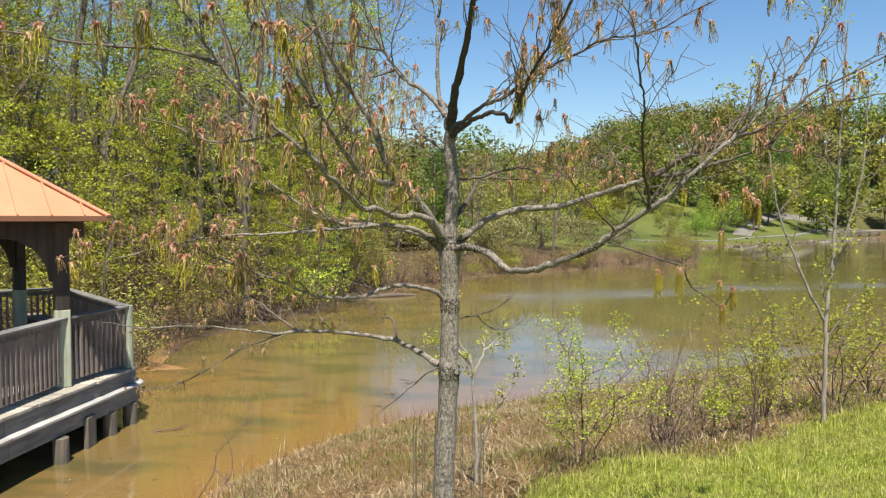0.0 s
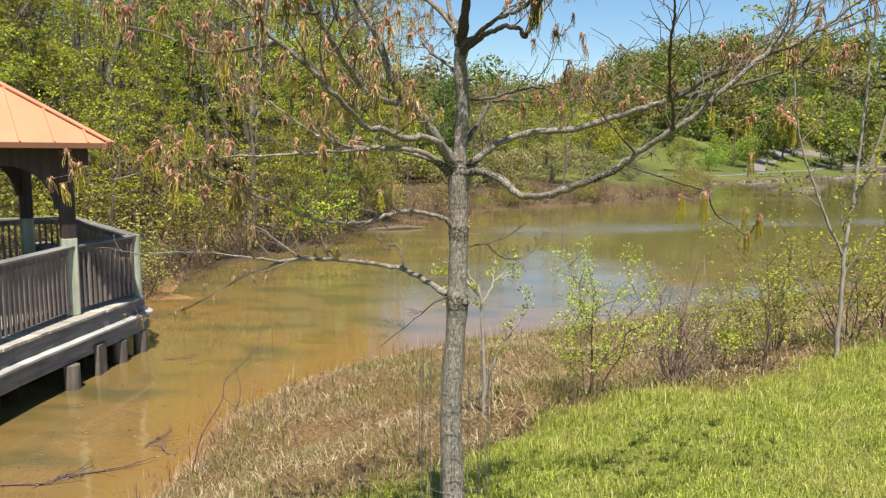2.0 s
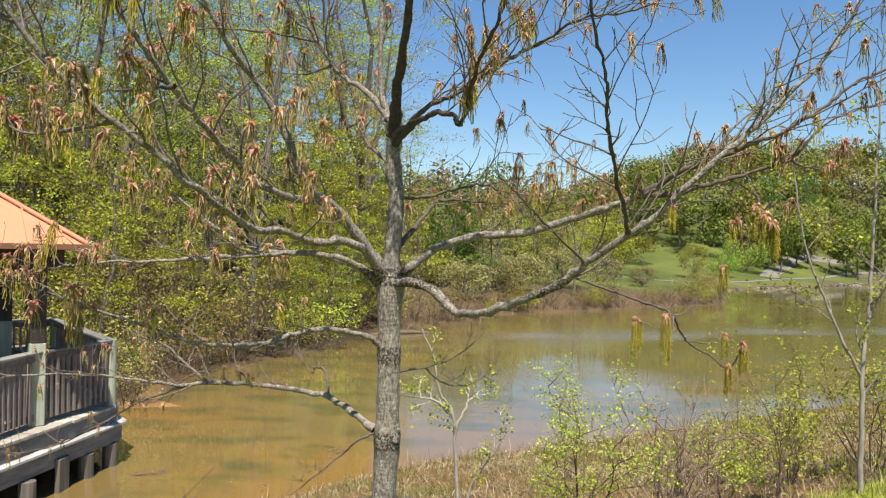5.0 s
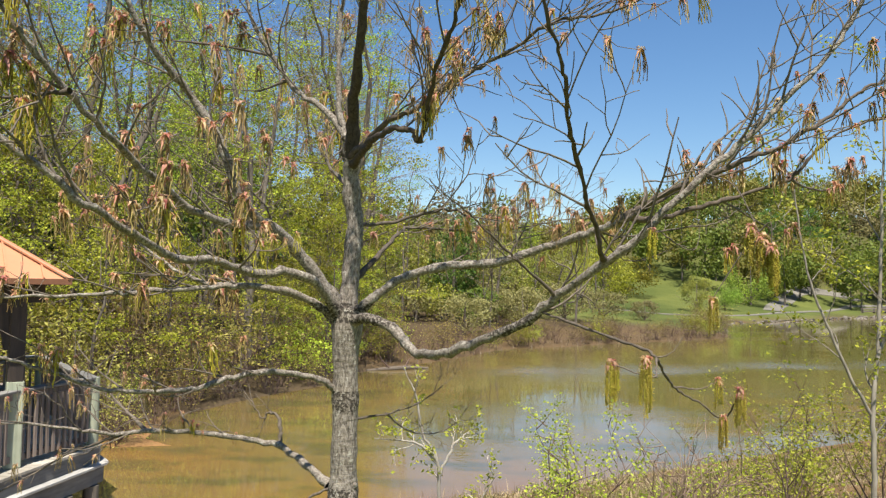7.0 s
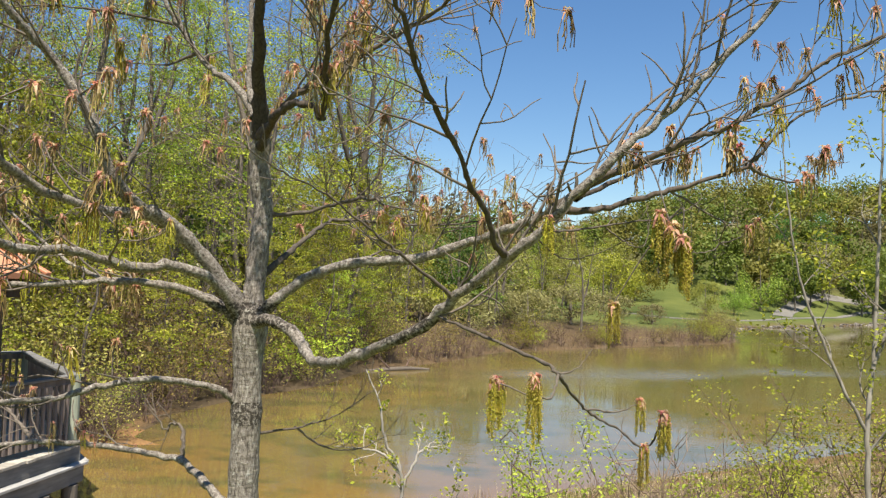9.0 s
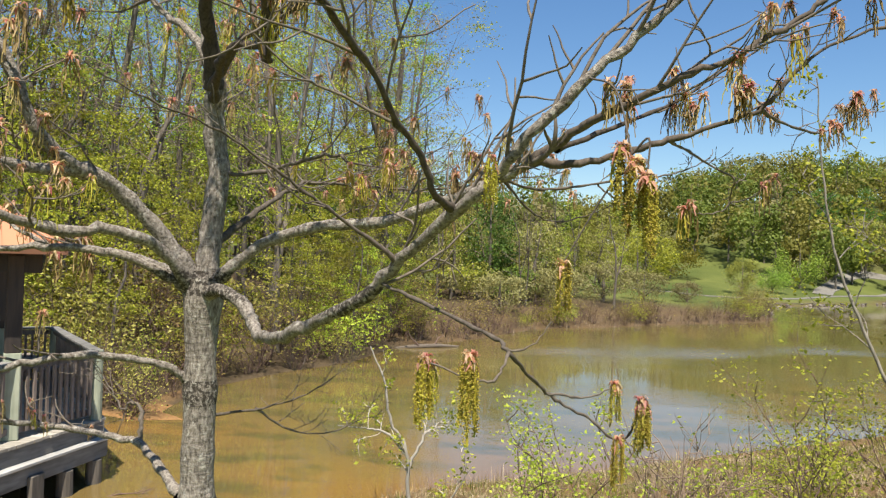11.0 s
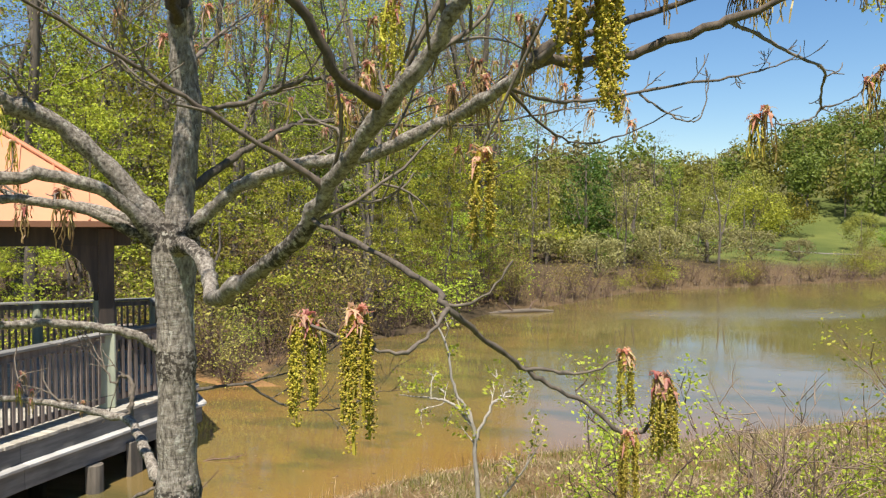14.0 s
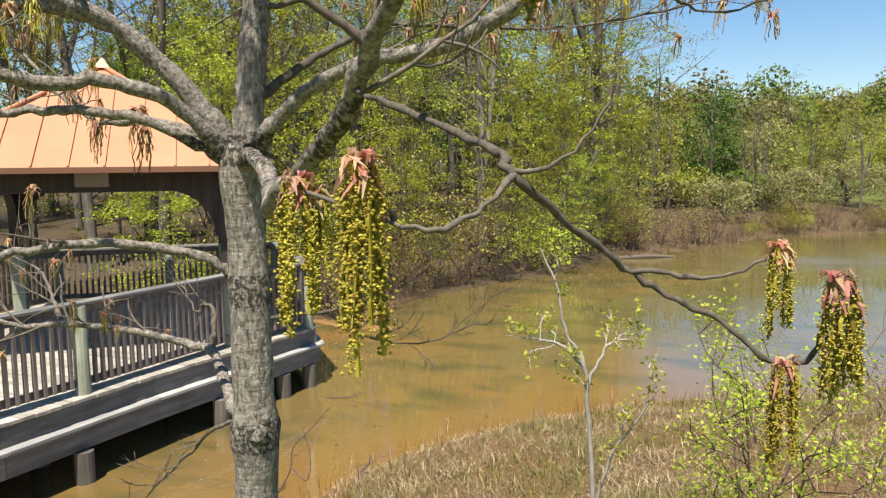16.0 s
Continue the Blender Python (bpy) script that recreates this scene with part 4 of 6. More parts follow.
limb("lower_b", [(0.004, 3.754, 2.69), (-0.06, 3.80, 2.722), (-0.113, 3.85, 2.745), (-0.226, 3.945, 2.779), (-0.37, 3.945, 2.803), (-0.535, 3.94, 2.822), (-0.716, 3.92, 2.822), (-0.80, 3.90, 2.815), (-0.90, 3.875, 2.825), (-0.988, 3.86, 2.837), (-1.213, 3.80, 2.863), (-1.458, 3.74, 2.86)], 0.019, 0.0035, 11)
limb("lower_c", [(-0.716, 3.92, 2.822), (-0.80, 3.975, 2.866), (-0.885, 4.03, 2.912), (-0.95, 4.05, 2.955), (-1.08, 4.06, 2.99)], 0.009, 0.003, 7)
limb("lower_e", [(-0.80, 3.90, 2.815), (-0.90, 3.89, 2.775), (-0.995, 3.88, 2.736), (-1.126, 3.85, 2.656), (-1.283, 3.82, 2.575), (-1.414, 3.80, 2.544)], 0.006, 0.002, 7)
limb("lower_d", [(-0.226, 3.947, 2.78), (-0.225, 3.96, 2.83), (-0.24, 3.985, 2.875), (-0.285, 3.995, 2.89), (-0.30, 3.99, 2.865), (-0.36, 4.0, 2.94)], 0.010, 0.003, 7)
limb("r1", [(0.06, 3.74, 3.26), (0.15, 3.63, 3.27), (0.22, 3.57, 3.25), (0.27, 3.52, 3.21), (0.32, 3.44, 3.18), (0.42, 3.31, 3.20), (0.51, 3.24, 3.24), (0.61, 3.16, 3.29), (0.70, 3.08, 3.37), (0.81, 2.99, 3.46), (0.87, 2.95, 3.51), (0.92, 2.91, 3.57), (1.01, 2.89, 3.66), (1.08, 2.89, 3.72), (1.14, 2.88, 3.78), (1.20, 2.87, 3.85), (1.27, 2.86, 3.92), (1.33, 2.85, 4.02), (1.38, 2.84, 4.15)], 0.022, 0.004, 14)
limb("r2", [(0.06, 3.76, 3.27), (0.11, 3.73, 3.31), (0.16, 3.72, 3.35), (0.23, 3.72, 3.40), (0.33, 3.71, 3.44), (0.47, 3.70, 3.46), (0.58, 3.67, 3.47), (0.67, 3.64, 3.50), (0.78, 3.59, 3.54), (0.87, 3.51, 3.57), (0.94, 3.44, 3.60)], 0.022, 0.013, 14)
limb("r2a", [(0.93, 3.45, 3.60), (1.02, 3.40, 3.66), (1.08, 3.35, 3.69), (1.14, 3.29, 3.71), (1.24, 3.25, 3.76), (1.32, 3.25, 3.79), (1.38, 3.25, 3.83), (1.46, 3.25, 3.88), (1.53, 3.25, 3.94), (1.61, 3.25, 3.98), (1.80, 3.24, 4.08), (2.0, 3.22, 4.2)], 0.013, 0.003, 10)
limb("r2b", [(0.93, 3.45, 3.60), (1.05, 3.51, 3.61), (1.15, 3.52, 3.638), (1.253, 3.516, 3.668), (1.35, 3.50, 3.70), (1.441, 3.481, 3.735), (1.49, 3.47, 3.79), (1.56, 3.46, 3.86), (1.7, 3.46, 3.92), (1.9, 3.46, 3.96)], 0.012, 0.003, 10)
limb("r2c", [(0.99, 3.43, 3.63), (1.12, 3.57, 3.70), (1.31, 3.755, 3.808), (1.42, 3.82, 3.89), (1.55, 3.88, 3.98)], 0.008, 0.003, 9)
limb("r2d", [(1.253, 3.516, 3.668), (1.30, 3.53, 3.646), (1.36, 3.55, 3.614), (1.415, 3.569, 3.587), (1.425, 3.63, 3.565), (1.447, 3.715, 3.544)], 0.0042, 0.0022, 7)
limb("r2e", [(1.447, 3.715, 3.544), (1.47, 3.715, 3.548), (1.50, 3.715, 3.56), (1.53, 3.715, 3.585)], 0.0026, 0.0015, 6)
limb("r2f", [(1.447, 3.715, 3.544), (1.425, 3.71, 3.522), (1.385, 3.70, 3.512), (1.35, 3.69, 3.515)], 0.0026, 0.0015, 6)
limb("r2g", [(0.87, 3.52, 3.57), (0.95, 3.61, 3.555), (1.044, 3.681, 3.57), (1.16, 3.71, 3.593), (1.283, 3.737, 3.612), (1.36, 3.82, 3.64), (1.45, 3.95, 3.69)], 0.0048, 0.0018, 7)
limb("r2h", [(1.11, 3.70, 3.583), (1.135, 3.70, 3.558), (1.18, 3.70, 3.53), (1.215, 3.70, 3.522), (1.235, 3.71, 3.548), (1.242, 3.72, 3.60)], 0.0026, 0.0014, 6)
limb("r2i", [(0.87, 3.52, 3.57), (0.94, 3.61, 3.50), (1.0, 3.67, 3.48), (1.10, 3.69, 3.505), (1.19, 3.71, 3.555)], 0.0034, 0.0015, 6)
limb("r2j", [(1.441, 3.481, 3.735), (1.50, 3.55, 3.725), (1.60, 3.70, 3.735), (1.707, 3.828, 3.747), (1.85, 3.95, 3.81)], 0.0058, 0.002, 8)
limb("r3", [(0.654, 3.119, 3.33), (0.735, 3.064, 3.30), (0.815, 2.998, 3.272), (0.882, 2.919, 3.252), (0.903, 2.893, 3.235), (0.933, 2.943, 3.197), (0.965, 2.988, 3.16), (1.005, 3.001, 3.133), (1.04, 3.008, 3.117), (1.074, 3.009, 3.088), (1.105, 3.005, 3.094), (1.118, 2.98, 3.15)], 0.0078, 0.004, 9, slim=0.5)
limb("r3b", [(0.965, 2.988, 3.16), (1.0, 3.0, 3.155), (1.04, 3.01, 3.153), (1.081, 3.011, 3.172)], 0.0028, 0.0016, 7)
limb("r3c", [(0.903, 2.893, 3.235), (0.893, 2.845, 3.212), (0.878, 2.803, 3.204), (0.845, 2.792, 3.21), (0.783, 2.80, 3.23)], 0.0030, 0.0016, 7)
limb("r3d", [(0.903, 2.893, 3.238), (0.938, 2.90, 3.246), (0.966, 2.906, 3.284)], 0.0024, 0.0012, 7)
limb("r3e", [(0.855, 2.794, 3.208), (0.854, 2.775, 3.222), (0.85, 2.763, 3.241)], 0.002, 0.0013, 7)
limb("r4", [(0.80, 3.0, 3.46), (0.775, 2.91, 3.48), (0.76, 2.87, 3.53), (0.73, 2.81, 3.57), (0.71, 2.74, 3.62), (0.68, 2.65, 3.66), (0.655, 2.55, 3.70), (0.64, 2.47, 3.75), (0.62, 2.40, 3.79), (0.59, 2.34, 3.84), (0.56, 2.28, 3.95)], 0.0078, 0.003, 9)
limb("ul", [(0.045, 3.77, 3.87), (-0.02, 3.83, 3.96), (-0.10, 3.88, 4.04), (-0.17, 3.91, 4.08), (-0.23, 3.92, 4.14), (-0.28, 3.90, 4.22), (-0.32, 3.88, 4.28), (-0.36, 3.86, 4.38), (-0.40, 3.84, 4.5), (-0.5, 3.8, 4.75)], 0.016, 0.005)
limb("ul2", [(0.02, 3.79, 3.90), (-0.01, 3.82, 4.01), (-0.02, 3.83, 4.15), (-0.02, 3.84, 4.31), (-0.01, 3.85, 4.5), (0.0, 3.87, 4.9)], 0.015, 0.006)
limb("ur1", [(0.055, 3.75, 3.80), (0.12, 3.62, 3.84), (0.17, 3.53, 3.86), (0.23, 3.48, 3.875), (0.28, 3.47, 3.865), (0.31, 3.46, 3.83), (0.33, 3.39, 3.88), (0.345, 3.32, 3.93), (0.37, 3.22, 4.0), (0.41, 3.13, 4.06), (0.44, 3.01, 4.12), (0.5, 2.85, 4.25)], 0.015, 0.005)
limb("ur2", [(0.055, 3.74, 3.83), (0.13, 3.65, 3.88), (0.20, 3.58, 3.92), (0.28, 3.55, 3.95), (0.37, 3.55, 4.01), (0.46, 3.54, 4.07), (0.53, 3.53, 4.11), (0.61, 3.48, 4.14), (0.68, 3.39, 4.17), (0.75, 3.33, 4.175), (0.83, 3.31, 4.18), (0.93, 3.29, 4.21), (1.1, 3.25, 4.3)], 0.013, 0.003)
limb("b1", [(0.06, 3.77, 3.39), (0.12, 3.86, 3.47), (0.16, 3.98, 3.54), (0.20, 4.12, 3.60), (0.25, 4.26, 3.62), (0.46, 4.42, 3.62), (0.64, 4.56, 3.64), (0.88, 4.70, 3.70)], 0.012, 0.003)
limb("b2", [(0.055, 3.79, 3.59), (0.16, 3.80, 3.60), (0.28, 3.80, 3.63), (0.39, 3.76, 3.65), (0.48, 3.70, 3.62), (0.6, 3.66, 3.60)], 0.010, 0.002)
limb("b3", [(0.04, 3.80, 3.70), (-0.03, 4.0, 3.78), (-0.15, 4.3, 3.9), (-0.2, 4.7, 4.1)], 0.012, 0.003)

limb("lc2", [(-0.51, 2.63, 3.69), (-0.65, 2.67, 3.67), (-0.78, 2.71, 3.67), (-0.93, 2.76, 3.73), (-1.08, 2.80, 3.76)], 0.007, 0.002, 8)
limb("lc3", [(-0.68, 2.50, 3.89), (-0.83, 2.48, 3.93), (-1.08, 2.45, 3.94), (-1.22, 2.42, 3.96), (-1.41, 2.40, 3.97)], 0.007, 0.003, 8)
limb("ul3", [(-0.29, 3.90, 4.23), (-0.50, 3.84, 4.25), (-0.66, 3.77, 4.24), (-0.82, 3.70, 4.20)], 0.007, 0.002, 8)
limb("ul4", [(-0.23, 3.92, 4.14), (-0.34, 3.95, 4.11), (-0.48, 3.98, 4.12)], 0.007, 0.002, 8)
limb("lb2", [(-0.50, 2.63, 3.95), (-0.41, 2.67, 4.04), (-0.33, 2.70, 4.14)], 0.005, 0.002, 8)
limb("lb3", [(-0.41, 2.75, 3.80), (-0.54, 2.80, 3.80), (-0.67, 2.85, 3.80), (-0.79, 2.90, 3.77)], 0.006, 0.002, 8)
limb("r5", [(0.69, 3.08, 3.37), (0.62, 3.01, 3.43), (0.57, 2.95, 3.47), (0.52, 2.89, 3.51), (0.47, 2.80, 3.55), (0.43, 2.65, 3.57)], 0.005, 0.0018, 7)
limb("dead_twig", [(0.02, 3.74, 2.69), (-0.06, 3.73, 2.655), (-0.13, 3.74, 2.59), (-0.20, 3.74, 2.53), (-0.28, 3.76, 2.46)], 0.006, 0.002, 7)
limb("right_twig", [(0.09, 3.76, 2.92), (0.20, 3.84, 2.93), (0.30, 3.93, 2.96), (0.40, 4.0, 3.03)], 0.005, 0.0015, 7)
limb("right_twig_b", [(0.18, 3.83, 2.93), (0.26, 3.92, 2.85), (0.36, 4.02, 2.83), (0.44, 4.1, 2.86)], 0.004, 0.0015, 7)

# a healed, knobbly scar on the trunk
for place, size in (((0.078, 3.718, 2.665), 0.024), ((0.052, 3.712, 2.64), 0.017), ((0.084, 3.730, 2.70), 0.016)):
    bm = bmesh.new()
    bmesh.ops.create_icosphere(bm, subdivisions=3, radius=size)
    for v in bm.verts:
        v.co = v.co * (1 + 0.45 * noise.noise(v.co * 75 + Vector(place) * 9) + 0.2 * noise.noise(v.co * 190)) + Vector(place)
    for face in bm.faces:
        face.smooth = True
    part("burl", bm, BARK_OAK, oak, "pale knobbly healed scar on the trunk")

# twigs along every limb, flower clusters at their ends
twig_lines, seats = [], []
PATH_PTS = np.array([p[1] for p in PATH])


BARE_KEY = False


def clear_of_walk(p, gap):
    return np.min(np.linalg.norm(PATH_PTS - p, axis=1)) > gap


def shoot(base, way, length, r, depth):
    n = 6
    p, d = np.array(base, float), np.array(way, float)
    d /= np.linalg.norm(d)
    pts = [p.copy()]
    for i in range(n):
        d = d + orng.normal(0, 0.16, 3) + np.array([0, 0, 0.05])
        d /= np.linalg.norm(d)
        p = p + d * length / n
        pts.append(p.copy())
    if not all(clear_of_walk(q, 0.55) for q in pts):
        return
    twig_lines.append((pts, np.linspace(r, max(r * 0.4, 0.0009), n + 1)))
    seats.append((pts[-1], depth))
    if BARE_KEY:
        seats.pop()
    elif orng.random() < 0.3:
        seats.append((pts[3], depth))
    if depth > 0:
        for k in range(2 if length < 0.25 else 3):
            i = 2 + k * 3 // 2
            side = np.cross(d, orng.normal(0, 1, 3))
            side /= np.linalg.norm(side)
            shoot(pts[min(i, n - 1)], d * 0.6 + side, length * orng.uniform(0.35, 0.6), r * 0.65, depth - 1)


for key, every, first, long in (("lc2", 0.12, 0.2, 0.2), ("lc3", 0.13, 0.2, 0.2), ("ul3", 0.12, 0.3, 0.2), ("ul4", 0.1, 0.3, 0.16), ("lb3", 0.1, 0.2, 0.2), ("la", 0.13, 0.25, 0.32), ("lb", 0.12, 0.1, 0.28), ("lc", 0.12, 0.25, 0.28), ("ld", 0.13, 0.3, 0.3), ("le", 0.12, 0.3, 0.26), ("lower_a", 0.14, 0.25, 0.22), ("lower_b", 0.15, 0.3, 0.26), ("lower_c", 0.07, 0.2, 0.2), ("lower_e", 0.1, 0.2, 0.18),
                                ("lower_d", 0.07, 0.4, 0.2), ("dead_twig", 0.06, 0.3, 0.12), ("right_twig", 0.07, 0.3, 0.13), ("right_twig_b", 0.06, 0.2, 0.13), ("r5", 0.09, 0.3, 0.14), ("r1", 0.105, 0.42, 0.28), ("r2", 0.2, 0.35, 0.2), ("r2a", 0.11, 0.1, 0.32), ("r2b", 0.17, 0.45, 0.24), ("r2c", 0.12, 0.3, 0.2), ("r2d", 0.14, 0.3, 0.07), ("r2e", 0.2, 0.8, 0.05), ("r2f", 0.2, 0.8, 0.05), ("r2g", 0.14, 0.4, 0.09), ("r2h", 0.1, 0.3, 0.05), ("r2j", 0.1, 0.3, 0.14), ("r4", 0.08, 0.2, 0.24), ("ul", 0.08, 0.3, 0.34), ("ul2", 0.13, 0.2, 0.3), ("ur1", 0.07, 0.3, 0.34),
                                ("ur2", 0.06, 0.15, 0.34), ("b1", 0.085, 0.25, 0.36), ("b2", 0.08, 0.3, 0.3), ("b3", 0.1, 0.3, 0.35), ("leader", 0.075, 0.35, 0.4)):
    BARE_KEY = key in ("dead_twig", "right_twig", "right_twig_b", "lower_d", "r2d", "r2g", "r2h")
    pts, rad = limbs[key]
    seg = np.linalg.norm(np.diff(pts, axis=0), axis=1)
    run = np.concatenate([[0], np.cumsum(seg)])
    s, k = first * run[-1], 0
    while s < run[-1]:
        i = min(np.searchsorted(run, s), len(pts) - 1)
        t = pts[min(i + 1, len(pts) - 1)] - pts[i - 1]
        t /= np.linalg.norm(t)
        side = np.cross(t, (0, 0, 1.0))
        side = side / np.linalg.norm(side) * (1 if k % 2 else -1)
        up = np.array([0, 0, 1.0])
        way = t * 0.75 + side * orng.uniform(0.1, 0.8) + up * orng.uniform(-0.15, 0.75)
        shoot(pts[i], way, long * orng.uniform(0.45, 1.15), min(rad[i] * 0.5, 0.0038), 2 if orng.random() < 0.3 else 1)
        s += 0.66 * every * orng.uniform(0.6, 1.4)
        k += 1
    shoot(pts[-1], pts[-1] - pts[-3], long * 0.7, rad[-1] * 0.9, 1)
V, F = tubes(twig_lines, 5)
tagged(mesh_object("twigwork", V, F, BARK_TWIG, oak, "fine brown twigs", smooth=True), kind="stuff")


def catkin_mesh(seed, strands, length, whorl=1):
    """Hanging strings of flower beads from one bud."""
    rng = np.random.default_rng(seed)
    V, F, threads = [], [], []
    octa = np.array([(1, 0, 0), (0, 1, 0), (-1, 0, 0), (0, -1, 0), (0, 0, 1), (0, 0, -1)], float)
    faces = np.array([(0, 1, 4), (1, 2, 4), (2, 3, 4), (3, 0, 4), (1, 0, 5), (2, 1, 5), (3, 2, 5), (0, 3, 5)])
    for s in range(strands):
        L = length * rng.uniform(0.6, 1.1)
        az, sp = rng.random() * 6.283, rng.uniform(0.02, 0.10)
        step = 0.0062 if whorl == 1 else 0.0036
        n = int(L / step)
        for i in range(n * whorl):
            f = (i // whorl + 0.5) / n
            c = np.array([math.cos(az), math.sin(az), 0]) * (0.008 + sp * L * f * (1 - 0.4 * f)) + np.array([0, 0, -L * f])
            c += rng.normal(0, 0.0014 if whorl == 1 else 0.0024, 3)
            if i == 0:
                threads.append(([np.array([math.cos(az), math.sin(az), 0]) * (0.008 + sp * L * g * (1 - 0.4 * g)) + np.array([0, 0, -L * g]) + rng.normal(0, 0.0012, 3) for g in np.linspace(0, 1, 7)], 0.0013 + 0.0005 * rng.random(7)))
            r = (rng.uniform(0.0026, 0.0040) if whorl == 1 else rng.uniform(0.0009, 0.0015)) * (1.0 if f > 0.12 else 0.45)
            q = rng.normal(0, 0.35, (6, 3))
            b = len(V) * 6
            V.append(c + octa * r + q * r * 0.5)
            F.append(faces + b)
    TV, TF = tubes(threads, 3)
    V, F = np.concatenate(V), np.concatenate(F)
    return np.concatenate([V, TV]), F.tolist() + (TF + len(V)).tolist()


def string_mesh(seed, strands, length):
    """A light tassel: thin knotted threads hanging from one bud."""
    rng = np.random.default_rng(seed)
    lines = []
    for s in range(strands):
        L, az, sp = length * rng.uniform(0.5, 1.15), rng.random() * 6.283, rng.uniform(0.04, 0.34)
        g = np.linspace(0, 1, 6)
        out = 0.006 + sp * L * g * (1 - 0.45 * g)
        pts = np.column_stack([math.cos(az) * out, math.sin(az) * out, -L * g]) + rng.normal(0, 0.0018, (6, 3))
        lines.append((pts, rng.uniform(0.0007, 0.0017, 6)))
    V, F = tubes(lines, 3)
    return V, F.tolist()


def bud_leaf_mesh(seed, count, size, wide=0.16):
    """Small crumpled, lobed young leaves drooping round a bud."""
    rng = np.random.default_rng(seed)
    V, F = [], []
    for k in range(count):
        az = rng.random() * 6.283
        out = np.array([math.cos(az), math.sin(az), 0.0])
        side = np.array([-math.sin(az), math.cos(az), 0.0])
        L = size * rng.uniform(0.6, 1.2)
        lift = rng.uniform(-0.3, 1.3)
        base = len(V)
        rows = 5
        for i in range(rows):
            f = i / (rows - 1)
            mid = out * L * f * 0.8 + np.array([0, 0, 1]) * L * (lift * f - 1.1 * f * f) + rng.normal(0, 0.0018, 3)
            w = L * wide * math.sin(math.pi * min(f * 0.85 + 0.12, 1)) * (0.65 if i % 2 else 1.15)
            V += [mid - side * w + np.array([0, 0, 0.3 * w]), mid, mid + side * w + np.array([0, 0, 0.3 * w])]
        for i in range(rows - 1):
            a = base + 3 * i
            F += [(a, a + 1, a + 4, a + 3), (a + 1, a + 2, a + 5, a + 4)]
    return np.array(V), F


def mesh_only(name, V, F, mat):
    me = bpy.data.meshes.new(name)
    me.from_pydata(np.asarray(V).tolist(), [], F if isinstance(F, list) else F.tolist())
    me.materials.append(mat)
    return me


CAT = [mesh_only("catkins", *(catkin_mesh(200 + i, n, L, w) if w > 1 else string_mesh(200 + i, int(n * 1.8), L)), CATKIN if i < 3 or i > 6 else CATKIN_OLD) for i, (n, L, w) in enumerate([(8, 0.085, 1), (6, 0.075, 1), (9, 0.09, 1), (6, 0.07, 1), (5, 0.06, 1), (7, 0.08, 1), (4, 0.05, 1), (9, 0.10, 8), (10, 0.105, 8), (6, 0.09, 8)])]
BUD = [mesh_only("bud_leaves", *bud_leaf_mesh(300 + i, n, L, w), PINK_LEAF) for i, (n, L, w) in enumerate([(24, 0.021, 0.17), (18, 0.020, 0.17), (60, 0.0165, 0.17), (10, 0.021, 0.15)])]


def flower(p, size, kind, bud, lean=0.0):
    c = new("catkin_tassel", CAT[kind])
    c.parent = oak
    c.matrix_basis = Matrix.Translation(tuple(p)) @ Matrix.Rotation(orng.random() * 6.283, 4, "Z") @ Matrix.Rotation(lean, 4, "X") @ Matrix.Diagonal((size, size, size, 1))
    b = new("bud_leaf_tuft", BUD[bud])
    b.parent = c
    b.matrix_basis = Matrix.Rotation(orng.random() * 6.283, 4, "Z")
    b["label"] = "pinkish unfolding leaves"
    return c


# the large clusters that hang nearest the walk
for p, size, kind, bud in (((0.783, 2.80, 3.232), 0.95, 7, 2), ((0.795, 2.805, 3.226), 0.7, 9, 3), ((0.85, 2.762, 3.243), 1.05, 8, 2), ((1.081, 3.011, 3.176), 0.8, 9, 2), ((1.118, 2.97, 3.158), 0.95, 9, 2), ((1.085, 2.99, 3.09), 0.8, 7, 1), ((1.125, 2.985, 3.145), 0.9, 9, 1),
                           ((1.05, 2.65, 3.50), 1.0, 9, 2), ((1.035, 2.67, 3.52), 1.0, 9, 2), ((1.06, 2.63, 3.48), 0.9, 7, 2), ((0.971, 2.702, 3.374), 0.8, 9, 1), ((0.87, 2.80, 3.52), 0.8, 9, 1)):
    flower(p, size, kind, bud)
for a, b in (((1.01, 2.89, 3.66), (1.045, 2.655, 3.51)), ((1.05, 2.65, 3.50), (0.971, 2.702, 3.378)), ((0.87, 2.94, 3.51), (0.87, 2.80, 3.525)), ((1.045, 2.655, 3.51), (1.06, 2.63, 3.485))):
    pts = spline([a, tuple((np.array(a) + np.array(b)) / 2 + (0.01, 0, 0.03)), b], 5)
    V, F = tubes([(pts, np.linspace(0.0018, 0.001, len(pts)))], 6)
    mesh_object("twig", V, F, BARK_TWIG, oak, smooth=True)
count = 0
for p, depth in [seats[i] for i in orng.permutation(len(seats))]:
    if not clear_of_walk(p, 1.0) or count > 700:
        continue
    r = orng.random()
    if r < 0.52:
        near_left = p[0] < -0.1 and p[2] > 3.2
        flower(p, orng.uniform(0.45, 0.8) if p[0] < 0 and not near_left else orng.uniform(0.85, 1.5) if near_left else orng.uniform(0.65, 1.3), int(orng.integers(3, 7)) if orng.random() < 0.8 else int(orng.integers(0, 3)), (0, 1, 3)[int(orng.integers(0, 3))], orng.uniform(-0.2, 0.2))
        count += 1

# ---- saplings, shrubs and grass on the near bank ----
def at_ground(x, y):
    return float(ground_height(np.array([x]), np.array([y]))[0])


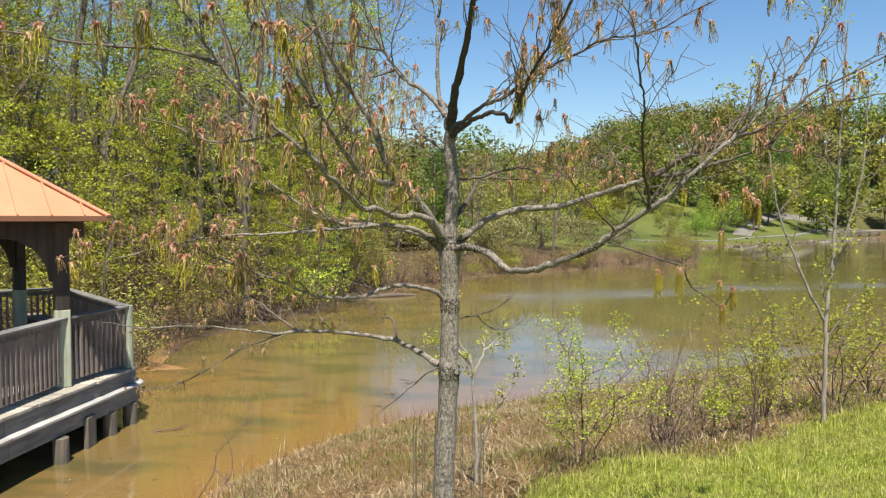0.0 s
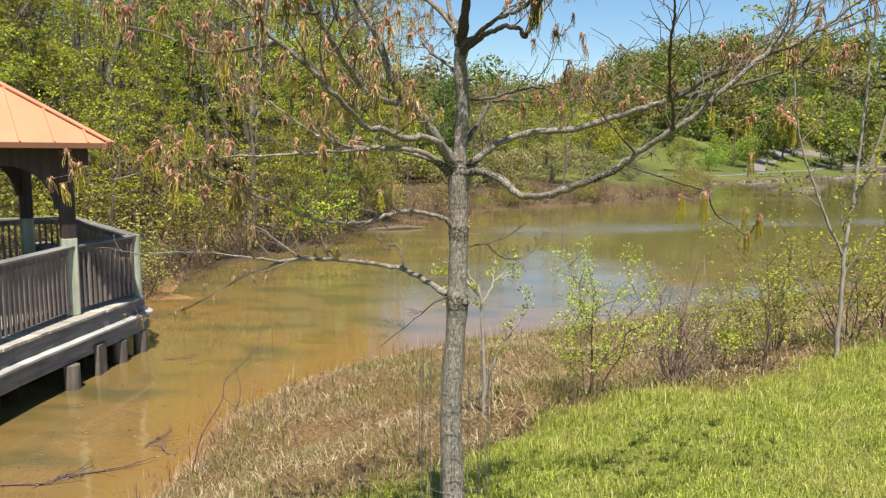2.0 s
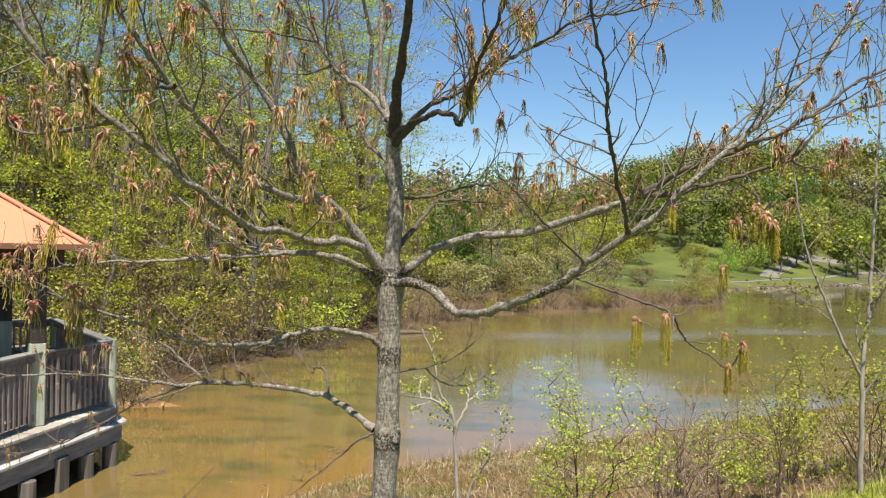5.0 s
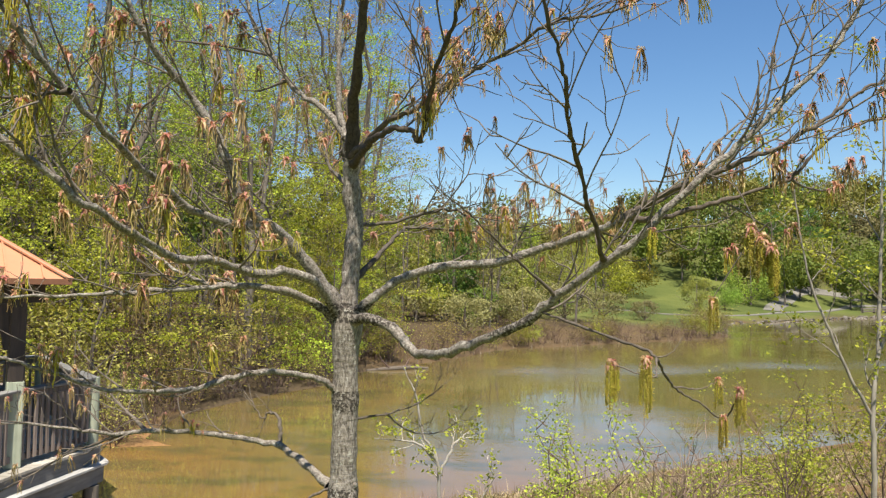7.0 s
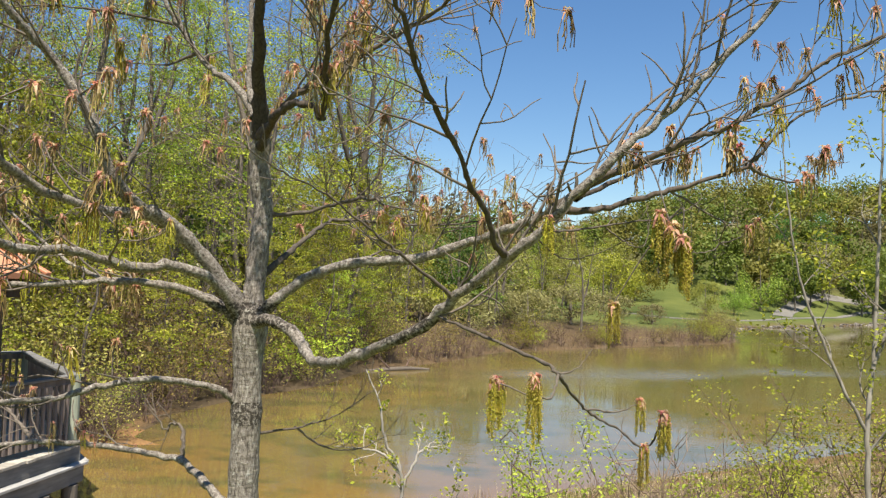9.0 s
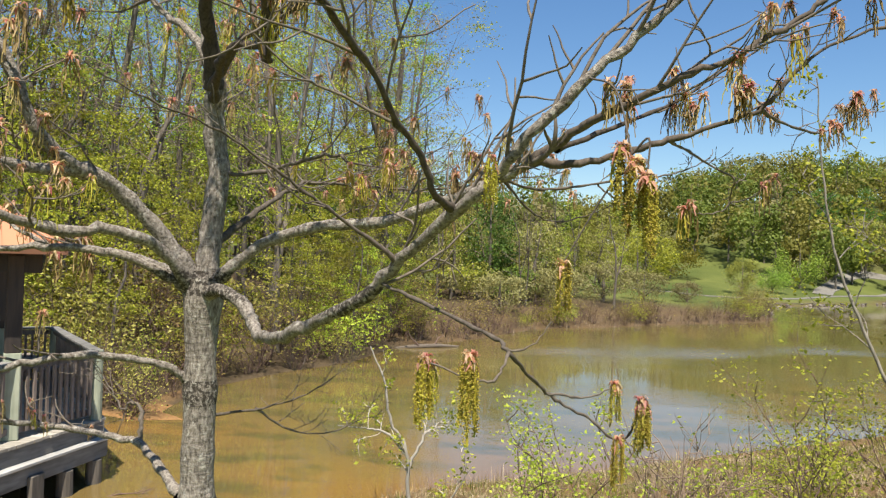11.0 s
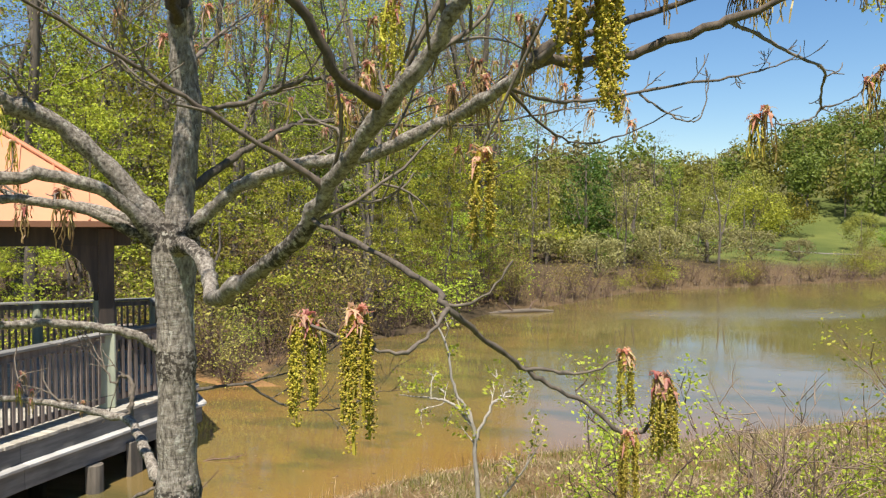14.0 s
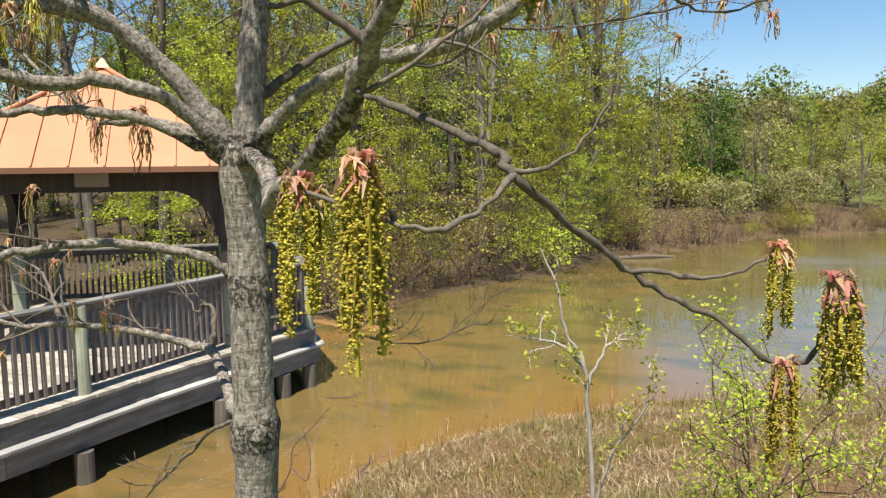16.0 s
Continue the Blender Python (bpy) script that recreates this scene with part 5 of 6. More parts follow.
def sapling(name, place, stems, bark, leaf, per_tip, leaf_size, spread, label, shoots=6, long=0.35, seed=1, r=0.012, upright=0.3):
    """A thin young tree from its main stems (points from the foot, in metres), with side shoots and leaf tufts."""
    rng = np.random.default_rng(seed)
    z = at_ground(*place)
    s = thing(name, (*place, z - 0.03), label=label, category="sapling")
    fine, tips = [], []
    for k, ctrl in enumerate(stems):
        pts = spline(ctrl, 6) + rng.normal(0, 0.004, (len(spline(ctrl, 6)), 3))
        rr = r * (1.0 if k == 0 else 0.62)
        rad = rr * (1 - 0.75 * np.linspace(0, 1, len(pts)) ** 1.3)
        V, F = tubes([(pts, rad)], 9, 0.1, seed + k)
        mesh_object("stem", V, F, bark, s, smooth=True)
        for j in range(shoots):
            f = 0.25 + 0.75 * (j + rng.random()) / shoots
            i = min(int(f * (len(pts) - 1)), len(pts) - 2)
            t = pts[i + 1] - pts[i]
            t /= np.linalg.norm(t)
            side = np.cross(t, rng.normal(0, 1, 3))
            side /= np.linalg.norm(side)
            grow(rng, pts[i], side + t * 0.6 + np.array([0, 0, upright]), long * rng.uniform(0.5, 1.1), rad[i] * 0.5, 1, fine, tips, 0.35, 0.05, (3, 3), 0.5, 5)
        tips.append(pts[-1])
    V, F = tubes(fine, 5)
    tagged(mesh_object("shootwork", V, F, bark, s, smooth=True), kind="stuff")
    V, F = leaf_cards(rng, tips, spread, per_tip, leaf_size, 0.1, 0.6)
    tagged(mesh_object("tuft_foliage", V, F, leaf, s, "tufts of small fresh leaves"), kind="stuff")
    return s


white_foot = at_ground(0.30, 6.5) - 0.03
sapling("white_sapling", (0.30, 6.5), [[(x - 0.30, 0.0, z - white_foot if k else 0.0) for k, (x, z) in enumerate(((0.30, 1.0), (0.30, 1.40), (0.272, 1.90), (0.245, 2.17), (0.145, 2.32), (0.09, 2.60), (-0.005, 2.80)))],
                                       [(x - 0.30, 0.03 * k, z - white_foot) for k, (x, z) in enumerate(((0.26, 2.02), (0.36, 2.24), (0.436, 2.31), (0.54, 2.38)))],
                                       [(x - 0.30, -0.03 * k, z - white_foot) for k, (x, z) in enumerate(((0.31, 1.30), (0.412, 1.67), (0.547, 1.88), (0.68, 2.11)))],
                                       [(x - 0.30, -0.02 * k, z - white_foot) for k, (x, z) in enumerate(((0.25, 2.12), (0.12, 2.26), (0.01, 2.28), (-0.19, 2.30)))]],
        BARK_PALE, LEAF_NEAR, 3, 0.028, 0.02, "pale-barked sapling with small yellow-green leaf tufts", 5, 0.2, 41, 0.016)
sapling("roadside_sapling", (3.42, 6.85), [[(0, 0, 0), (0.01, 0, 0.5), (0.0, 0, 0.95), (0.05, 0.02, 1.5), (0.07, 0.02, 2.1), (0.09, 0.02, 2.8), (0.1, 0.0, 3.6)], [(0.0, 0, 0.92), (-0.12, 0.0, 1.15), (-0.3, 0.02, 1.55), (-0.45, 0.05, 2.0), (-0.55, 0.05, 2.6), (-0.6, 0, 3.1)],
                                          [(0.04, 0, 1.4), (0.16, -0.02, 1.8), (0.26, -0.03, 2.3), (0.3, 0, 2.9)]], BARK_SAPLING, LEAF_A, 7, 0.034, 0.035, "slender grey forked sapling coming into leaf", 8, 0.6, 42, 0.021)


def bank_shrub(name, place, height, canes, leaf, per_tip, leaf_size, bark, label, lean, seed, spread=0.05, kids=(4, 3)):
    rng = np.random.default_rng(seed)
    z = at_ground(*place)
    b = thing(name, (*place, z - 0.03), label=label, category="shrub")
    tips = []
    fine = []
    for k in range(canes):
        az = rng.random() * 2 * math.pi
        le = lean * (0.2 + rng.random())
        base = (0.10 * height * math.cos(az) * rng.random(), 0.10 * height * math.sin(az) * rng.random(), 0)
        lines = []
        grow(rng, base, (le * math.cos(az), le * math.sin(az), 1.0), height * (0.55 + 0.5 * rng.random()), 0.0045 + 0.003 * height, 2, lines, tips, 0.28, 0.03, kids, 0.5, 6)
        V, F = tubes(lines[:1], 6)
        mesh_object("cane", V, F, bark, b, smooth=True)
        fine += lines[1:]
    V, F = tubes(fine, 4)
    tagged(mesh_object("shootwork", V, F, bark, b, smooth=True), kind="stuff")
    if per_tip:
        V, F = leaf_cards(rng, tips, spread, per_tip, leaf_size, 0.1, 0.6)
        tagged(mesh_object("foliage", V, F, leaf, b, "small fresh leaves"), kind="stuff")
    return b


bank_shrub("leafy_shrub", (1.12, 6.1), 1.12, 6, LEAF_NEAR, 12, 0.023, BARK_CANE, "bushy shrub with fresh light green leaves", 0.13, 51, 0.035)
bank_shrub("leafy_shrub", (2.4, 6.9), 0.75, 4, LEAF_NEAR, 7, 0.028, BARK_RED, "loose shrub with light green leaves", 0.25, 52, 0.045)
bank_shrub("cane_shrub", (1.88, 6.4), 0.95, 26, LEAF_NEAR, 0, 0.03, BARK_RED, "thicket of bare purplish brown canes with few leaves", 0.42, 53, 0.03, (3, 2))
bank_shrub("cane_shrub", (2.2, 6.8), 0.95, 9, LEAF_NEAR, 1, 0.026, BARK_RED, "bare brown canes with sparse yellow leaves", 0.35, 54, 0.03, (3, 2))
bank_shrub("small_leaved_shrub", (2.62, 6.45), 1.15, 3, LEAF_NEAR, 6, 0.026, BARK_CANE, "thin small-leaved shrub on the bank", 0.12, 55, 0.05)
bank_shrub("small_leaved_shrub", (3.05, 7.3), 0.8, 6, LEAF_NEAR, 5, 0.028, BARK_CANE, "green shrub at the foot of the sapling", 0.35, 56, 0.06)
bank_shrub("leafy_shrub", (3.95, 7.6), 1.2, 7, LEAF_NEAR, 6, 0.032, BARK_CANE, "bright yellow-green leafy shrub", 0.5, 57, 0.06)
bank_shrub("leafy_shrub", (4.7, 8.3), 1.1, 6, LEAF_NEAR, 5, 0.032, BARK_CANE, "fresh green leafy shrub", 0.5, 58, 0.06)
bank_shrub("small_leaved_shrub", (3.6, 9.2), 0.8, 8, LEAF_NEAR, 3, 0.028, BARK_CANE, "low dark green shrub", 0.6, 59, 0.06)

grng = np.random.default_rng(8)


def roots(count, xr, yr, weight):
    x, y = grng.uniform(*xr, count), grng.uniform(*yr, count)
    d = shore_distance(x, y)
    keep = grng.random(count) < weight(x, y, d)
    x, y, d = x[keep], y[keep], d[keep]
    return np.stack([x, y, ground_height(x, y, d) - 0.01], 1)


r = roots(170000, (-1.6, 5.2), (3.2, 8.2), lambda x, y, d: lawn_weight(x, y, d))
V, F = blades(grng, r, 0.06, 0.0026, 0.85)
tagged(mesh_object("lawn_grass", V, F, GRASS), "short bright green lawn grass with yellow tufts", "grass", kind="stuff")
r = roots(16000, (-2.0, 6.5), (3.0, 9.0), lambda x, y, d: lawn_weight(x, y, d) * (lawn_weight(x, y + 0.6, d) < 0.9))
V, F = blades(grng, r, 0.14, 0.0026, 0.7)
tagged(mesh_object("tall_grass", V, F, GRASS), "taller green grass at the lawn's edge", "grass", kind="stuff")
r = roots(230000, (-4.0, 7.0), (4.6, 15.0), lambda x, y, d: (d > 0.05) * (1 - lawn_weight(x, y, d)) * (0.55 + 0.45 * waves(x, y, 1.8)))
V, F = blades(grng, r, 0.13, 0.0029, 0.99, 0.1, 0.7)
tagged(mesh_object("dead_straw", V, F, STRAW), "matted tan dead grass and straw on the bank", "straw", kind="stuff")
r = roots(9000, (-4.0, 8.0), (6.0, 18.0), lambda x, y, d: (d > -0.25) * (d < 0.7))
V, F = blades(grng, r, 0.24, 0.003, 0.45, 0.3)
tagged(mesh_object("dead_reeds", V, F, STRAW), "upright brown dead reed stubble at the waterline", "reeds", kind="stuff")
r = roots(52000, (-3.5, 8.0), (4.4, 16.0), lambda x, y, d: (d > 0.3) * (1 - lawn_weight(x, y, d)) * (0.25 + 0.6 * (waves(x + 1, y, 1.1) > 0.0) + 1.0 * (np.hypot(x + 0.5, (y - 4.75) * 1.6) < 0.65)))
V, F = blades(grng, r, 0.12, 0.0035, 0.8)
tagged(mesh_object("bank_weeds", V, F, LEAF_B), "scattered green weeds in the dead straw", "weeds", kind="stuff")

r = roots(60000, (-9, 21), (15, 68), lambda x, y, d: (d > -0.2) * (d < 1.5) * (y > 29) * (0.6 + 0.4 * waves(x, y, 1.2)))
V, F = blades(grng, r, 0.28, 0.010, 0.85, 0.3)
tagged(mesh_object("waterside_stalks", V, F, STALK), "brown dead stalks standing along the wooded shore", "stalks", kind="stuff")

# a cage of welded wire round the oak's foot
WIRE, nt, bs = material("galvanised_wire")
nt.links.new(ramp(nt, noise_tex(nt, 40.0), [(0.3, (0.10, 0.095, 0.085)), (0.7, (0.22, 0.2, 0.17))]), bs.inputs["Base Color"])
bs.inputs["Metallic"].default_value, bs.inputs["Roughness"].default_value = 0.6, 0.6
cage = thing("wire_cage", (0.05, 3.75, at_ground(0.05, 3.75)), label="round welded wire guard standing round the oak trunk", category="tree guard")
for k in range(16):
    a = 2 * math.pi * k / 16
    x, y_ = 0.165 * math.cos(a), 0.165 * math.sin(a)
    V, F = tubes([([(x, y_, -0.05), (x * 1.02, y_ * 1.02, 0.5), (x * 1.04, y_, 1.02)], [0.0016] * 3)], 5)
    mesh_object("upright_wire", V, F, WIRE, cage, smooth=True)
for k in range(9):
    z = 0.05 + 0.12 * k
    V, F = tubes([([(0.168 * math.cos(a), 0.168 * math.sin(a), z) for a in np.linspace(0, 2 * math.pi, 25)], [0.0013] * 25)], 5)
    mesh_object("hoop_wire", V, F, WIRE, cage, smooth=True)

# dead stems standing at the water's edge
for place, stems in (((-2.5, 7.2), [[(0, 0, 0), (0.12, 0.0, 0.45), (0.32, 0, 0.8), (0.36, 0, 1.0), (0.5, 0.0, 1.15), (0.7, 0, 1.36)], [(0.34, 0, 0.85), (0.46, 0.02, 0.75), (0.5, 0.02, 0.95), (0.44, 0, 1.2)]]),
                     ((-2.2, 8.3), [[(0, 0, 0), (0.03, 0, 0.2), (0.02, 0, 0.42)]]), ((-1.9, 8.8), [[(0, 0, 0), (-0.04, 0, 0.22), (-0.02, 0, 0.45)]]), ((-1.3, 6.6), [[(0, 0, 0), (-0.05, 0, 0.25), (-0.14, 0, 0.5)]])):
    st = thing("dead_stem", (*place, at_ground(*place) - 0.03), label="thin dead brown weed stem on the bank", category="dead stem")
    for k, ctrl in enumerate(stems):
        pts = spline(ctrl, 6)
        V, F = tubes([(pts, np.linspace(0.007, 0.003, len(pts)))], 6)
        mesh_object("stem", V, F, BARK_CANE, st, smooth=True)

# ---- the far shore: wooded hill, meadow trees, path ----
FAR_A = leaf_material("far_leaf_olive", [(0, (0.20, 0.20, 0.036)), (0.5, (0.26, 0.255, 0.046)), (1, (0.32, 0.31, 0.062))], 0.4)
FAR_B = leaf_material("far_leaf_green", [(0, (0.11, 0.16, 0.024)), (0.5, (0.155, 0.215, 0.032)), (1, (0.21, 0.27, 0.045))], 0.4)
FAR_C = leaf_material("far_leaf_grey_brown", [(0, (0.20, 0.18, 0.072)), (0.5, (0.25, 0.225, 0.085)), (1, (0.30, 0.27, 0.10))], 0.35)
FAR_D = leaf_material("far_leaf_deep", [(0, (0.03, 0.06, 0.015)), (0.5, (0.055, 0.10, 0.022)), (1, (0.085, 0.14, 0.03))], 0.25)
frng = np.random.default_rng(31)


def far_crown(x, y, h, w, cards, size):
    """Leaves of one far tree, set in uneven lobes on the ground's height at x, y."""
    z = at_ground(x, y)
    lobes = 9
    c = frng.normal(0, 1, (lobes, 3))
    c /= np.linalg.norm(c, axis=1, keepdims=True)
    c = c * np.array([w * 0.30, w * 0.30, h * 0.30]) * frng.uniform(0.5, 1.1, (lobes, 1)) + np.array([x, y, z + h * 0.56])
    V, N = [], []
    for q in c:
        n = cards // lobes
        d = frng.normal(0, 1, (n, 3))
        d /= np.linalg.norm(d, axis=1, keepdims=True)
        p = q + d * np.array([w * 0.22, w * 0.22, h * 0.17]) * frng.uniform(0.6, 1.05, (n, 1))
        V.append(p)
        N.append(d)
    return np.concatenate(V), np.concatenate(N)


def facing_leaves(rng, p, d, size, jitter=0.55):
    """Leaf sprays that mostly face outwards, as the sunlit skin of a crown does."""
    n = len(p)
    nrm = d + np.array([0, 0, 0.3]) + rng.normal(0, jitter, (n, 3))
    nrm /= np.linalg.norm(nrm, axis=1, keepdims=True)
    a = np.cross(nrm, rng.normal(0, 1, (n, 3)))
    a /= np.linalg.norm(a, axis=1, keepdims=True)
    b = np.cross(nrm, a)
    L = size * rng.uniform(0.5, 1.3, (n, 1))
    V = np.stack([p - a * L * 0.5, p + b * L * 0.34, p + a * L * 0.5, p - b * L * 0.3], 1).reshape(-1, 3)
    return V, np.arange(n)[:, None] * 4 + np.arange(4)[None]


def far_wood(name, label, mat_list, spots, cards, size, thin=1e9):
    verts, faces, mats, base, stems = [], [], [], 0, []
    for k, (x, y, h, w) in enumerate(spots):
        c, d = far_crown(x, y, h, w, cards if y + 0.25 * x < thin else cards // 2, size)
        V, F = facing_leaves(frng, c, d, size)
        verts.append(V)
        faces.append(F + base)
        base += len(V)
        mats.append(np.full(len(F), int(frng.integers(0, len(mat_list)))))
        z = at_ground(x, y)
        stems.append(([(x, y, z - 0.3), (x + frng.normal(0, 0.1), y, z + h * 0.4), (x + frng.normal(0, 0.25), y, z + h * 0.9)], [0.13, 0.10, 0.03]))
    ob = mesh_object(name, np.concatenate(verts), np.concatenate(faces), mat_list[0])
    for m in mat_list[1:]:
        ob.data.materials.append(m)
    ob.data.polygons.foreach_set("material_index", np.concatenate(mats).astype(np.int32))
    tagged(ob, label, "woods", kind="stuff")
    V, F = tubes(stems, 5)
    tagged(mesh_object(name + "_stems", V, F, BARK_FOREST), "trunks of the " + name.replace("_", " "), "woods", kind="stuff")


spots = []
tries = 0
while len(spots) < 320 and tries < 20000:
    tries += 1
    y = frng.uniform(84, 190)
    x = frng.uniform(-0.16, 0.78) * y
    if y + 0.25 * x < 118 + 6 * math.sin(x * 0.13) and x > 0.06 * y:
        continue
    if y < 60 + 0.0 * x:
        continue
    d = float(shore_distance(np.array([x]), np.array([y]))[0])
    if d < 5 or any((x - a) ** 2 + (y - b) ** 2 < 19 for a, b, *_ in spots):
        continue
    h = frng.uniform(7, 12.5)
    spots.append((x, y, h, h * frng.uniform(0.7, 0.95)))
far_wood("hill_woods", "wooded hillside in olive and fresh green spring leaf", [FAR_A, FAR_B, FAR_A, FAR_C, FAR_A, FAR_B, FAR_A, FAR_B], spots, 1000, 0.54, 165)
spots = []
for k in range(105):
    y = frng.uniform(49, 92)
    x = y * frng.uniform(-0.24, 0.09)
    big = k % 3 == 0
    spots.append((x, y, frng.uniform(3.8, 6.2) if big else frng.uniform(1.8, 3.2), frng.uniform(3.2, 5.5)))
far_wood("shore_woods", "low mixed woods behind the marshy shore", [FAR_A, FAR_C, FAR_B, FAR_C, FAR_C], spots, 900, 0.19)
spots = []
for k in range(140):
    y = frng.uniform(46, 100)
    x = -y * (0.14 + 0.8 * (k + frng.random()) / 140)
    tall = x < -0.3 * y
    spots.append((x, y, frng.uniform(10, 18) if tall else frng.uniform(5, 11), frng.uniform(6, 10)))
far_wood("back_woods", "deeper woods behind the pond's wooded bank", [FAR_B, FAR_C, FAR_D, FAR_A], spots, 560, 0.5)

spots = []
for k in range(70):
    y = frng.uniform(100, 140)
    spots.append((-y * (0.1 + 0.85 * (k + frng.random()) / 70), y, frng.uniform(9, 15), frng.uniform(7, 11)))
for k in range(80):
    y = frng.uniform(112, 150)
    spots.append((-y * (0.05 + 0.9 * (k + frng.random()) / 80), y, frng.uniform(4.5, 7), frng.uniform(7, 10)))
far_wood("distant_woods", "distant woods closing the view behind the bank", [FAR_C, FAR_B, FAR_D], spots, 260, 0.8)


def round_tree(name, seed, h, w, leaf, cards, size, label):
    """A bushy tree, leafy down to the ground, with a rounded lobed crown."""
    rng_ = np.random.default_rng(seed)
    tree = thing(name, label=label, category="tree", group="trees on the far meadow")
    lines, tips = [], []
    for k in range(7):
        az = k * 0.9 + rng_.random()
        grow(rng_, (0, 0, 0.1 * h), (math.cos(az) * w / h, math.sin(az) * w / h, 1.0), 0.62 * h, 0.05, 1, lines, tips, 0.3, 0.05, (5, 3), 0.5, 5)
    V, F = tubes([([(0, 0, -0.3), (0.05, 0, 0.2 * h), (0, 0.05, 0.8 * h)], [0.16, 0.12, 0.03])], 8, 0.1)
    mesh_object("trunk", V, F, BARK_FOREST, tree, smooth=True)
    V, F = tubes(lines, 4)
    tagged(mesh_object("branchwork", V, F, BARK_BOUGH, tree, smooth=True), kind="stuff")
    P, N = [], []
    for k in range(26):
        d = rng_.normal(0, 1, 3)
        d /= np.linalg.norm(d)
        c = d * np.array([w * 0.34, w * 0.34, h * 0.34]) + np.array([0, 0, h * 0.5])
        r_ = rng_.uniform(0.12, 0.2)
        u = rng_.normal(0, 1, (cards // 26, 3))
        u /= np.linalg.norm(u, axis=1, keepdims=True)
        P.append(c + u * np.array([w * r_, w * r_, h * r_ * 0.8]) * rng_.uniform(0.6, 1.1, (len(u), 1)))
        N.append(u)
    V, F = facing_leaves(rng_, np.concatenate(P), np.concatenate(N), size)
    mesh_object("crown", V, F, leaf, tree)
    return tree


round_trees = [round_tree("spreading_tree", 71, 6.5, 9.5, LEAF_A, 5200, 0.24, "broad low tree in bright yellow-green leaf"), round_tree("meadow_tree", 72, 6.5, 7, LEAF_B, 4000, 0.22, "round fresh green tree on the meadow"),
               round_tree("olive_tree", 73, 7.5, 6.5, FAR_A, 4000, 0.22, "round tree in dull olive spring leaf"), round_tree("columnar_tree", 74, 8.5, 4.4, LEAF_D, 4200, 0.2, "upright deep green leafy tree"),
               round_tree("willow_shrub", 75, 3.2, 5, FAR_C, 3000, 0.16, "low grey-brown willow shrub")]
for m_ in round_trees:
    m_.location = (-75, -60, float(ground_height(np.array([-75.0]), np.array([-60.0]))[0]))
for k, x, y, s, t in ((0, 13.0, 80, 1.0, 0), (2, 8.6, 74, 0.95, 40), (2, 24.5, 84, 0.6, 10), (1, 29.5, 90, 0.6, 150), (3, -0.9, 51, 0.95, 0), (2, 2.2, 55, 0.8, 100), (4, 3.6, 50, 0.9, 20), (4, 7.0, 56, 1.0, 60), (4, 10.5, 60, 0.8, 130), (4, 0.0, 44, 0.8, 200),
                      (2, 16.5, 96, 1.2, 70), (0, 20, 99, 0.9, 220), (1, 36, 100, 1.0, 80), (1, 43, 110, 1.1, 30), (2, 52, 120, 1.2, 10), (2, -4.5, 56, 1.0, 170), (4, 14.5, 64, 0.6, 10), (2, 6.0, 66, 0.8, 250)):
    plant(round_trees[k], x, y, s, t)

for x, y, s, t, k in ((46, 118, 1.0, 200, 5), (54, 125, 1.0, 300, 5), (4.2, 60, 0.6, 50, 6), (7.0, 62, 0.45, 150, 6), (1.5, 48, 0.45, 90, 6)):
    plant(models[k], x, y, s, t, 0.75 if k in (1, 3) else 1.0)

# a pale gravel path comes down the meadow and follows the far shore
PATHMAT, nt, bs = material("pale_gravel")
nt.links.new(ramp(nt, noise_tex(nt, 3.0, 6.0), [(0.3, (0.12, 0.108, 0.09)), (0.7, (0.19, 0.174, 0.147))]), bs.inputs["Base Color"])
bs.inputs["Roughness"].default_value = 0.95


def ribbon(name, ctrl, wide, mat, label, lift=0.05):
    p = spline([(a, b, 0) for a, b in ctrl], 8)
    t = np.gradient(p, axis=0)
    t /= np.linalg.norm(t, axis=1, keepdims=True)
    s = np.stack([-t[:, 1], t[:, 0], 0 * t[:, 0]], 1)
    L, R = p + s * wide / 2, p - s * wide / 2
    for q in (L, R):
        q[:, 2] = grid_height(q[:, 0], q[:, 1]) + lift
    n = len(p)
    lo = np.concatenate([L, R]) - (0, 0, 0.25)
    V = np.concatenate([L, R, lo])
    F = [(i, i + 1, n + i + 1, n + i) for i in range(n - 1)] + [(i + 1, i, 2 * n + i, 2 * n + i + 1) for i in range(n - 1)] + [(n + i, n + i + 1, 3 * n + i + 1, 3 * n + i) for i in range(n - 1)]
    return tagged(mesh_object(name, V, F, mat), label, "path", kind="structure")


ribbon("path", [(37.0, 95.5), (39.5, 101), (43, 107), (46.5, 113), (51, 118), (60, 122)], 2.2, PATHMAT, "pale gravel path climbing the meadow")
ribbon("shore_path", [(12, 79), (18, 78), (24, 80), (31, 85.5), (37, 93), (47, 103), (60, 118), (80, 126)], 0.7, PATHMAT, "pale gravel strip along the far shore", 0.06)

# riprap along the far waterline
STONE, nt, bs = material("grey_brown_stone")
nt.links.new(ramp(nt, object_random(nt), [(0.0, (0.09, 0.075, 0.06)), (0.5, (0.16, 0.135, 0.11)), (1.0, (0.26, 0.23, 0.19))]), bs.inputs["Base Color"])
bs.inputs["Roughness"].default_value = 0.9


def stone_mesh(seed, r):
    rng_ = np.random.default_rng(seed)
    bm = bmesh.new()
    bmesh.ops.create_icosphere(bm, subdivisions=1, radius=r)
    for v in bm.verts:
        v.co = Vector((v.co.x * 1.2, v.co.y, v.co.z * 0.65)) * rng_.uniform(0.75, 1.2)
    me = bpy.data.meshes.new("stone")
    bm.to_mesh(me)
    bm.free()
    me.materials.append(STONE)
    return me


